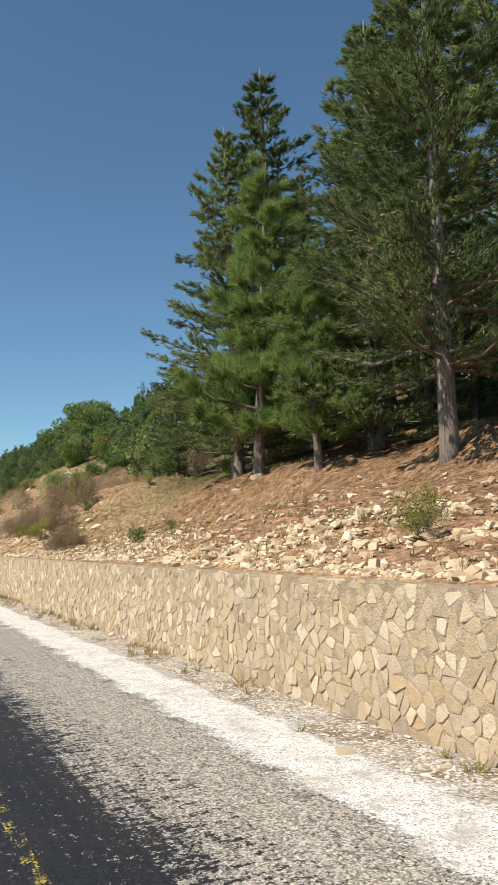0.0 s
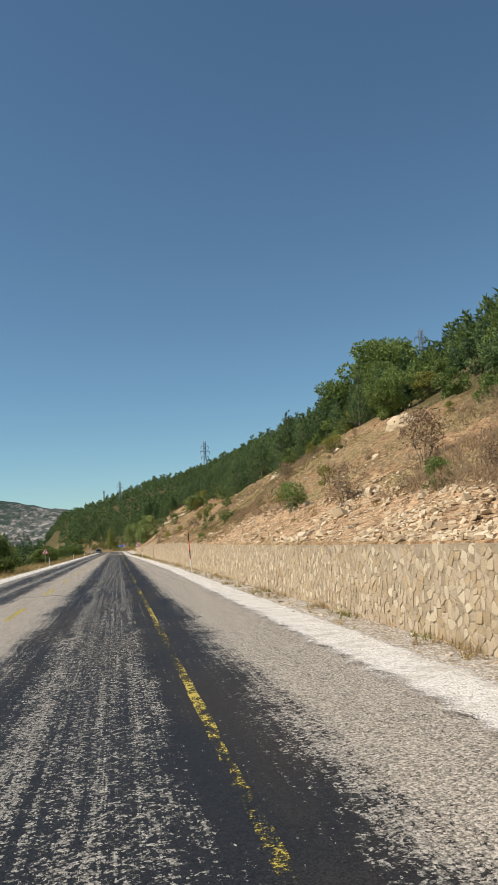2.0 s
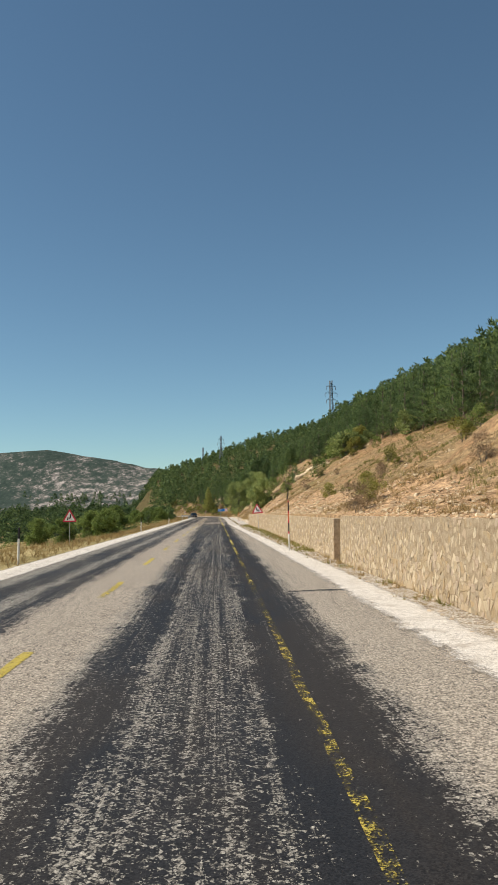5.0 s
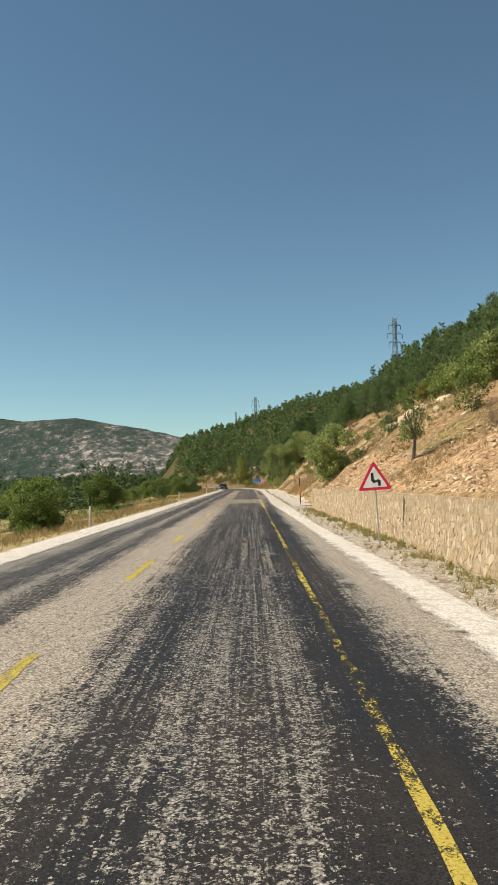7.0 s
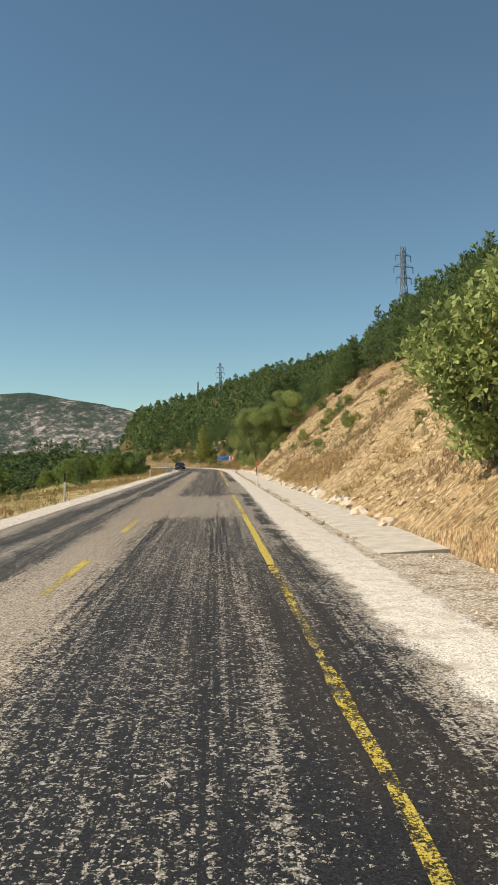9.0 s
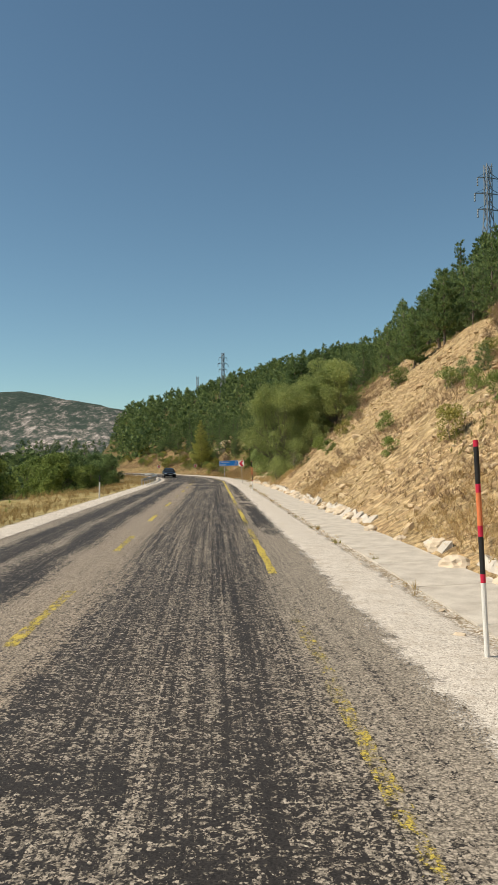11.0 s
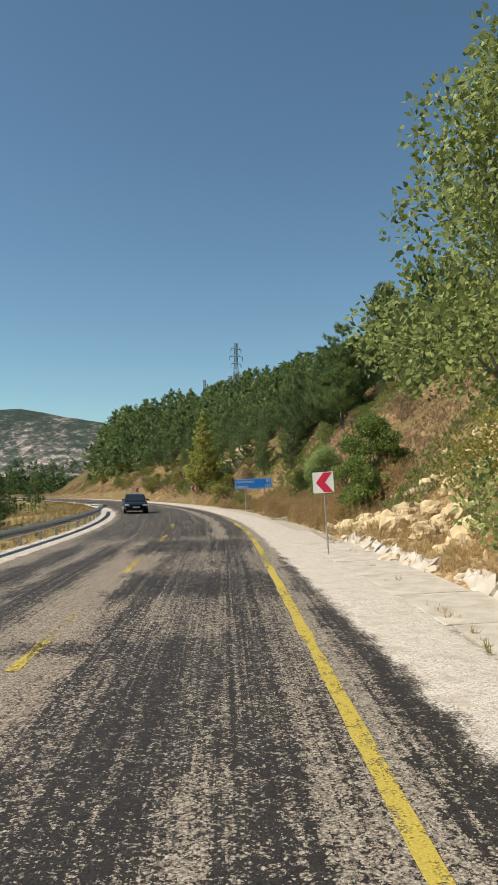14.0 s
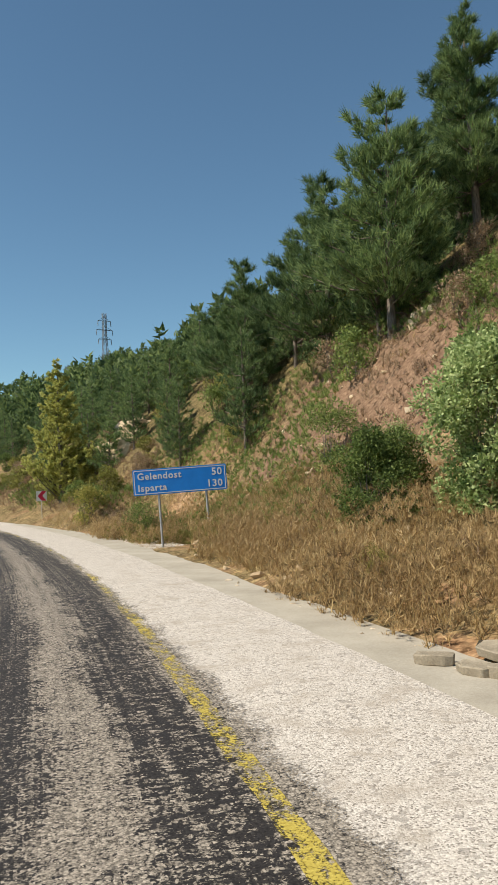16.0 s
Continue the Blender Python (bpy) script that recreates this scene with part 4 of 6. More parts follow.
def clip_cell(poly, px, pz, qx, qz):
    """Cuts a convex cell by the midline between its seed and another."""
    mx, mz, nx, nz = (px + qx) / 2, (pz + qz) / 2, qx - px, qz - pz
    out = []
    for i in range(len(poly)):
        a, b = poly[i], poly[(i + 1) % len(poly)]
        da, db = (a[0] - mx) * nx + (a[1] - mz) * nz, (b[0] - mx) * nx + (b[1] - mz) * nz
        if da <= 0:
            out.append(a)
        if (da < 0 < db) or (db < 0 < da):
            t = da / (da - db)
            out.append((a[0] + (b[0] - a[0]) * t, a[1] + (b[1] - a[1]) * t))
    return out


def wall_stones(y0, y1, seed):
    """Stones of one stretch, each as verts and faces: uneven cells, proud of the mortar and rounded."""
    r = np.random.default_rng(seed)
    cw, ch = 0.122, 0.2
    ny, nz = int((y1 - y0) / cw) + 1, 9
    sx = y0 + (np.arange(ny)[:, None] + r.uniform(-0.15, 1.15, (ny, nz)) + 0.5 * (np.arange(nz)[None] % 2)) * cw
    sz = (np.arange(nz)[None] - 0.6 + r.uniform(-0.15, 1.15, (ny, nz))) * ch
    stones = []
    for i in range(ny):
        for j in range(nz):
            px, pz = sx[i, j], sz[i, j]
            top = float(wall_top(px)) - 0.005
            if pz > top - 0.02 or pz < -0.12:
                continue
            poly = [(px - 0.3, max(pz - 0.3, -0.15)), (px + 0.3, max(pz - 0.3, -0.15)), (px + 0.3, min(pz + 0.3, top)), (px - 0.3, min(pz + 0.3, top))]
            poly = [(min(max(a, y0), y1), b) for a, b in poly]
            for di in (-2, -1, 0, 1, 2):
                for dj in (-2, -1, 0, 1, 2):
                    a, b = i + di, j + dj
                    if (di or dj) and 0 <= a < ny and 0 <= b < nz:
                        poly = clip_cell(poly, px, pz, sx[a, b], sz[a, b])
                        if len(poly) < 3:
                            break
                if len(poly) < 3:
                    break
            if len(poly) < 3:
                continue
            cx, cz = sum(p[0] for p in poly) / len(poly), sum(p[1] for p in poly) / len(poly)
            if px < 75:
                poly = [q for (a, b), (c, d) in zip(poly, poly[1:] + poly[:1]) for q in ((a * 0.82 + c * 0.18, b * 0.82 + d * 0.18), (a * 0.18 + c * 0.82, b * 0.18 + d * 0.82))]
            gap, n = r.uniform(0.82, 1.05), len(poly)
            proud, tilt, tiltz = r.uniform(0.004, 0.02), r.normal(0, 0.055), r.normal(0, 0.065)
            verts = []
            for sc, dep in ((gap, -0.03), (gap * 0.98, 0.7), (gap * 0.86, 1.0)):
                for a, b in poly:
                    yy, zz = cx + (a - cx) * sc * r.uniform(0.86, 1.08), cz + (b - cz) * sc * r.uniform(0.86, 1.08)
                    w = float(wall_x(yy)) + 0.02 + 0.028 * max(zz, 0)
                    d = -0.02 if dep < 0 else proud * dep + (yy - cx) * tilt + (zz - cz) * tiltz
                    verts.append((w - d, yy, zz))
            faces = []
            for k in range(2):
                for q in range(n):
                    q2 = (q + 1) % n
                    faces.append((k * n + q, (k + 1) * n + q, (k + 1) * n + q2, k * n + q2))
            faces.append(tuple(2 * n + q for q in range(n))[::-1])
            stones.append((cx, verts, faces))
    return stones


all_stones = wall_stones(-14.0, 133.2, 3) + wall_stones(134.6, WALL_END, 4)
single = [s for s in all_stones if 13.0 < s[0] < 20.6][:300]
picked = {id(s) for s in single}
rest = joined([(v, f) for s in all_stones if id(s) not in picked for v, f in [s[1:]]])
tagged(part("wall_stones", mesh_of("wall_stones", *rest), M_STONE, wall, "rough tan and cream stones"), kind="stuff")


# ---- rubble, stones and rocks ----
def rock_protos(count, seed, flat=0.55):
    r = np.random.default_rng(seed)
    out = []
    for i in range(count):
        bm = bmesh.new()
        for p in [(a, b, c) for a in (-1, 1) for b in (-1, 1) for c in (-1, 1)] + [(1.3, 0, 0), (-1.3, 0, 0.2), (0, 1.3, 0), (0, -1.3, 0.1)]:
            p = np.array(p) * r.uniform(0.5, 0.95, 3) + r.normal(0, 0.1, 3)
            bm.verts.new((p[0], p[1] * 0.8, p[2] * flat))
        bmesh.ops.convex_hull(bm, input=bm.verts)
        bmesh.ops.delete(bm, geom=[v for v in bm.verts if not v.link_faces], context="VERTS")
        bmesh.ops.triangulate(bm, faces=bm.faces)
        bm.verts.index_update()
        out.append((np.array([v.co[:] for v in bm.verts]), np.array([[v.index for v in f.verts] for f in bm.faces])))
        bm.free()
    return out


ROCKS = rock_protos(8, 21, 0.5)


def scatter(protos, spots, seed):
    """Joins copies of prototypes at (x, y, z, size) spots, each turned its own way."""
    r = np.random.default_rng(seed)
    vs, fs, off = [], [], 0
    for x, y, z, s in spots:
        v, f = protos[int(r.integers(len(protos)))]
        e = Euler((r.normal(0, 0.35), r.normal(0, 0.35), r.uniform(0, 6.28))).to_matrix()
        w = v @ np.array(e).T * s * r.uniform(0.5, 1.5, 3) + np.array([x, y, z])
        vs.append(w)
        fs.append(f + off)
        off += len(v)
    return np.concatenate(vs), np.concatenate(fs)


def rubble_material(name, a, b, c3):
    k = Mat(name, 0.95, 0.1)
    isl = k.n("ShaderNodeNewGeometry").outputs["Random Per Island"]
    c = k.coord()
    n2 = k.noise(c, 14.0, 5, 0.7)
    k.base(k.mix(k.math("MULTIPLY", n2, 0.6), k.ramp(isl, [(0.0, a), (0.5, b), (1.0, c3)]), (0.46, 0.35, 0.23))).bump(n2, 0.5, 0.008)
    return k.m


M_RUBBLE = rubble_material("rubble", (0.31, 0.21, 0.125), (0.58, 0.44, 0.28), (0.78, 0.66, 0.48))
M_PALE = rubble_material("pale_rock", (0.42, 0.33, 0.24), (0.6, 0.5, 0.39), (0.74, 0.65, 0.53))
M_SCAR = rubble_material("ochre_rock", (0.27, 0.175, 0.095), (0.46, 0.325, 0.185), (0.63, 0.5, 0.32))
M_LEDGE = rubble_material("pale_ledge", (0.36, 0.26, 0.135), (0.58, 0.46, 0.27), (0.75, 0.64, 0.43))


def height(x, y):
    return float(ground(x, y)) + land_bump(x, y)


r = np.random.default_rng(8)
spots = []
while len(spots) < 27000:
    y = r.uniform(2, 66) if r.uniform() < 0.5 else r.uniform(-2, 201)
    v = abs(r.normal(1.6, 1.5)) + 0.1
    if v > 7 or (noise.noise((y * 0.16, v * 0.3, 1.0)) < -0.22 and r.uniform() < 0.8):
        continue
    x = float(back_x(y)) + v
    s = min(0.02 + r.exponential(0.026), 0.11)
    spots.append((x, y, height(x, y) + 0.05 * s, s))
rubble = part("rubble", mesh_of("rubble", *scatter(ROCKS, spots, 1)), M_RUBBLE)
tagged(rubble, "loose tan rubble and flat stones behind the wall", "rubble", kind="stuff")
spots = []
while len(spots) < 2400:
    y = r.uniform(0, 360)
    v = r.uniform(0.3, 24)
    x = float(back_x(y)) + v + float(shift(y))
    if noise.noise((x * 0.09, y * 0.09, 5.0)) < 0.05 or v > float(forest_edge(y)):
        continue
    s = min(0.04 + r.exponential(0.05), 0.25)
    spots.append((x, y, height(x, y) + 0.1 * s, s))
stones = part("hillside_stones", mesh_of("hillside_stones", *scatter(ROCKS, spots, 2)), M_RUBBLE)
tagged(stones, "scattered pale stones lying on the dry hillside", "stones", kind="stuff")


def rock(x, y, size, label, mt, group="", squash=0.75, sink=0.3, seed=0):
    """One weathered boulder with broken faces."""
    rr = np.random.default_rng(seed + int(abs(x * 37) + y * 11))
    bm = bmesh.new()
    bmesh.ops.create_icosphere(bm, subdivisions=3, radius=1.0)
    o = Vector(rr.uniform(-50, 50, 3))
    for v in bm.verts:
        d = noise.fractal(v.co * 1.3 + o, 0.7, 2.2, 5) * 0.38 + noise.cell_vector(v.co * 1.6 + o).x * 0.16
        v.co *= 1.0 + d
        v.co.z *= squash
    ob = part("rock", bm, mt)
    ob.matrix_basis = pose(x, y, height(x, y) - sink * size * 0.4, 0, 0, float(rr.uniform(0, 360)))
    ob.scale = (size, size * float(rr.uniform(0.7, 1.1)), size)
    return tagged(ob, label, "rock", group)


spots = []
r = np.random.default_rng(29)
while len(spots) < 3600:
    y, v = r.uniform(204, 322), r.uniform(0.4, 15)
    x = float(back_x(y)) + v
    if noise.noise((x * 0.3, y * 0.22, 3.0)) + 0.5 * noise.noise((x * 0.9, y * 0.8, 3.0)) < 0.08:
        continue
    s = min(0.03 + r.exponential(0.045), 0.24)
    spots.append((x, y, height(x, y) + 0.05 * s, s))
lumps = part("slope_rocks", mesh_of("slope_rocks", *scatter(ROCKS, spots, 4)), M_SCAR)
tagged(lumps, "broken ochre rock standing out of the cut slope", "rocks", kind="stuff")
r = np.random.default_rng(31)
for y in np.concatenate([np.arange(213, 262, 2.6), np.arange(262, 322, 1.9)]):
    yy = float(y + r.uniform(-0.7, 0.7))
    rock(float(back_x(yy)) + float(r.uniform(-0.12, 0.2)) + float(shift(yy)), yy, float(r.uniform(0.13, 0.34)), "pale broken lump along the edge of the drain", M_PALE, "broken lumps beside the drain", 0.7, 0.4)
for x, y, s in ((12.2, 209.5, 1.6), (13.6, 212.5, 1.9), (14.5, 207.0, 1.2), (11.0, 202.5, 0.9), (14.6, 353.6, 1.0), (13.2, 351.8, 0.7), (15.2, 356.0, 1.2), (19.0, 128.0, 1.0), (22.5, 96.0, 1.3), (9.8, 352.0, 0.6), (1.4, 379.0, 1.1), (2.4, 380.5, 1.4), (0.5, 382.0, 1.3)):
    rock(x, y, s, "weathered tan outcrop showing through the slope", M_RUBBLE, "outcrops on the slope", 0.8, 0.8)
for i in range(84):
    yy = 309.0 + i * 0.195
    v = float(r.uniform(0.7, 6.5))
    rock(v + float(back_x(yy)) + float(shift(yy)), yy, float(r.uniform(0.2, 0.62)), "broken pale ochre ledge of rock on the bank", M_LEDGE, "ledges on the rocky bank", 0.8, 0.35)


# ---- grass and brush ----
def tufts(spots, n, length, width, spread, seed, up=1.0):
    rr = np.random.default_rng(seed)
    p = np.array([(x, y, z) for x, y, z, s in spots])
    return blades(p, np.tile([0, 0, up], (len(p), 1)), n, length, width * 1.3, spread, rr, 3)


def grass_spots(count, y0, y1, v0, v1, seed, thresh=0.0, freq=0.12, left=False):
    rr = np.random.default_rng(seed)
    out = []
    while len(out) < count:
        y, v = rr.uniform(y0, y1), rr.uniform(v0, v1)
        x = float(shift(y)) + (v if left else float(back_x(y)) + v)
        if noise.noise((x * freq, y * freq, seed * 1.7)) < thresh or (not left and v > float(forest_edge(y)) + 1):
            continue
        if not left and (343.0 < y < 359.0 and v < 0.4 or 350.5 < y < 356.0 and x < 2.5 or 335.3 < y < 337.7 and x < 3.3):
            continue
        out.append((x, y, height(x, y) - 0.02, 1))
    return out


for name, label, count, y0, y1, v0, v1, n, ln, wd, mt, th, left, tall in (
    ("dry_grass", "dry straw-coloured grass on the slope", 19000, 0, 360, 0.4, 20, 9, 0.19, 0.008, M_STRAW, -0.05, False, 0),
    ("dry_grass", "dry grass behind the retaining wall", 2600, 30, 202, 0.2, 5, 10, 0.24, 0.009, M_STRAW, 0.1, False, 0),
    ("dry_brush", "rust-brown dry brush crowding the road's edge", 17000, 327, 362, -0.15, 4.4, 17, 0.13, 0.0075, M_BRUSH, -0.95, False, 0.8),
    ("green_weeds", "green and yellow weeds among the dry brush", 2600, 327, 368, -0.2, 5, 16, 0.14, 0.01, M_GREENGRASS, 0.1, False, 0.6),
    ("dry_grass", "straw-coloured grass among the brush at the bend", 2200, 318, 375, 0.0, 5, 8, 0.42, 0.009, M_STRAW, -0.1, False, 0.1),
    ("dry_brush", "brown dry weeds along the foot of the cut slope", 3600, 212, 322, 0.1, 2.6, 12, 0.2, 0.009, M_BRUSH, 0.05, False, 0.35),
    ("dry_brush", "brown scrub scattered over the cut slope", 7000, 206, 322, 1.0, 14, 11, 0.2, 0.011, M_TWIG, 0.0, False, 0.4),
    ("dry_brush", "low brown scrub on the stony slope", 6500, 30, 130, 2.5, 16, 12, 0.22, 0.009, M_TWIG, 0.12, False, 0.45),
    ("dry_grass", "dry grass on the valley side of the road", 13000, 60, 400, -24, -7.6, 9, 0.36, 0.012, M_STRAW, -0.3, True, 0.18),
    ("green_grass", "green and yellow grass on the slope", 9500, 105, 262, 3, 18, 9, 0.24, 0.011, M_GREENGRASS, 0.0, False, 0.05),
    ("green_brush", "green and brown brush on the bank at the bend", 9000, 322, 440, 2.2, 15, 14, 0.17, 0.016, M_LEAF, 0.0, False, 0.7),
    ("dry_brush", "brown scrub on the bank at the bend", 8500, 322, 440, 1.5, 15, 12, 0.22, 0.013, M_TWIG, -0.25, False, 0.5),
    ("green_brush", "low green brush on the valley side", 4200, 60, 400, -34, -11.5, 10, 0.28, 0.024, M_LEAF, 0.14, True, 0.7),
):
    sp = grass_spots(count, y0, y1, v0, v1, len(name) + count, th, 0.12, left)
    lift = np.random.default_rng(count)
    sp = [(x, y, z + tall * float(lift.uniform(0, 1)) * (0.4 + max(0.0, 1.2 * noise.noise((x * 0.7, y * 0.7, 2.0)) + 0.5)), q) for x, y, z, q in sp]
    tagged(part(name, mesh_of(name, *tufts(sp, n, ln, wd, 0.42 if tall < 0.2 else 0.6, count)), mt), label, "grass" if "grass" in name else "brush", kind="stuff")
# Weeds in the verge at the wall's foot and along the drain.
r = np.random.default_rng(77)
sp, sg = [], []
for i in range(1500):
    y = r.uniform(0, 202)
    if noise.noise((y * 0.35, 2.0, 0.0)) + 0.25 * noise.noise((y * 1.7, 5.0, 0.0)) < 0.0:
        continue
    x = float(wall_x(y)) - abs(r.normal(0.08, 0.22)) - 0.03
    (sg if noise.noise((y * 0.5, 9.0, 0)) > 0.12 else sp).append((x, y, 0.0, 1))
for i in range(1000):
    y = r.uniform(0, 325)
    if noise.noise((y * 0.5, 12.0, 0.0)) < 0.08:
        continue
    x = float(gravel_out(y)) + r.normal(0.12, 0.12)
    (sg if noise.noise((y * 0.6, 3.0, 0)) > 0.1 else sp).append((x, y, 0.01, 1))
tagged(part("roadside_weeds", mesh_of("roadside_weeds", *tufts(sp, 16, 0.17, 0.006, 0.6, 5)), M_STRAW), "dry weeds at the foot of the wall", "weeds", kind="stuff")
tagged(part("roadside_weeds", mesh_of("roadside_weeds", *tufts(sg, 16, 0.13, 0.009, 0.7, 6)), M_GREENGRASS), "low green weeds in the gravel", "weeds", kind="stuff")

# Loose stones on the verge and along the drain.
r = np.random.default_rng(83)
spots = []
for i in range(7500):
    y = r.uniform(-1, 206) if i % 3 else r.uniform(206, 345)
    edge = float(wall_x(y)) - 0.03 if y < 202 else float(back_x(y))
    x = r.uniform(float(gravel_out(y)) - 0.2, edge) + float(shift(y))
    s = 0.007 + min(r.exponential(0.011), 0.06)
    spots.append((x, y, 0.012 + 0.2 * s, s))
tagged(part("verge_stones", mesh_of("verge_stones", *scatter(ROCKS, spots, 6)), M_PALE), "small loose stones on the dusty verge", "stones", kind="stuff")
sp = []
for i in range(900):
    y = r.uniform(140, 202)
    if noise.noise((y * 0.6, 7.0, 0.0)) > -0.15:
        sp.append((float(wall_x(y)) - abs(r.normal(0.1, 0.4)) - 0.03, y, 0.0, 1))
tagged(part("roadside_weeds", mesh_of("roadside_weeds", *tufts(sp, 16, 0.17, 0.008, 0.6, 9)), M_GREENGRASS), "green and yellow weeds between wall and shoulder", "weeds", kind="stuff")

# ---- shrubs and broad-leaved trees ----
LUSH = [broadleaf(170 + i, 1.0, 0.6, 4, 4200, 0.036, 0.06, 1.0, 34) for i in range(2)]
TALL = [broadleaf(180 + i, 2.6, 1.25, 5, 26000, 0.07, 0.0, 1.0, 60, 0.35, puff=0.85) for i in range(2)]
SHRUB = [broadleaf(100 + i, 1.0, 0.62, 4, 1700, 0.062, 0.08, 1.0, 22, corners=3) for i in range(3)]
TWIGGY = [broadleaf(110 + i, 1.0, 0.6, 7, 1500, 0.045, 0.1, 1.1, 42, 0.1, corners=3) for i in range(2)]
BUSH = [broadleaf(120 + i, 4.0, 2.2, 3, 15000, 0.16, 0.0, 0.9, 60, corners=3, puff=0.9) for i in range(2)]
BIG = broadleaf(130, 8.5, 4.6, 3, 70000, 0.13, 0.0, 0.9, 150, 0.3, puff=0.66)
FULL = broadleaf(134, 7.5, 3.8, 2, 14000, 0.3, 0.06, 1.0, 54, 0.5, corners=3)
BIG2 = broadleaf(131, 7.5, 3.7, 2, 46000, 0.13, 0.0, 0.9, 105, 0.3, puff=0.68)
SLIM = broadleaf(132, 3.6, 0.8, 1, 1700, 0.1, 0.12, 1.0, 26)
POPLAR = conifer(133, 11.0, 3.0, 1900, 13, 0.22, 0.11, 0.0, -0.3, 1.05, 22, 6, spread=1.1, corners=3)
YOUNG = conifer(140, 2.0, 0.75, 240, 9, 0.2, 0.025, 0.08, 0.0, 0.7, 9, 5, spread=0.7)
HERO = [conifer(150, 10.5, 2.5, 1300, 27, 0.36, 0.028, 0.2, 0.06, 0.6, 13, 8, spread=0.5, corners=3, rise_up=0.9), conifer(151, 8.5, 2.9, 1400, 27, 0.36, 0.028, 0.16, 0.04, 0.55, 12, 8, spread=0.5, corners=3, rise_up=0.9)]

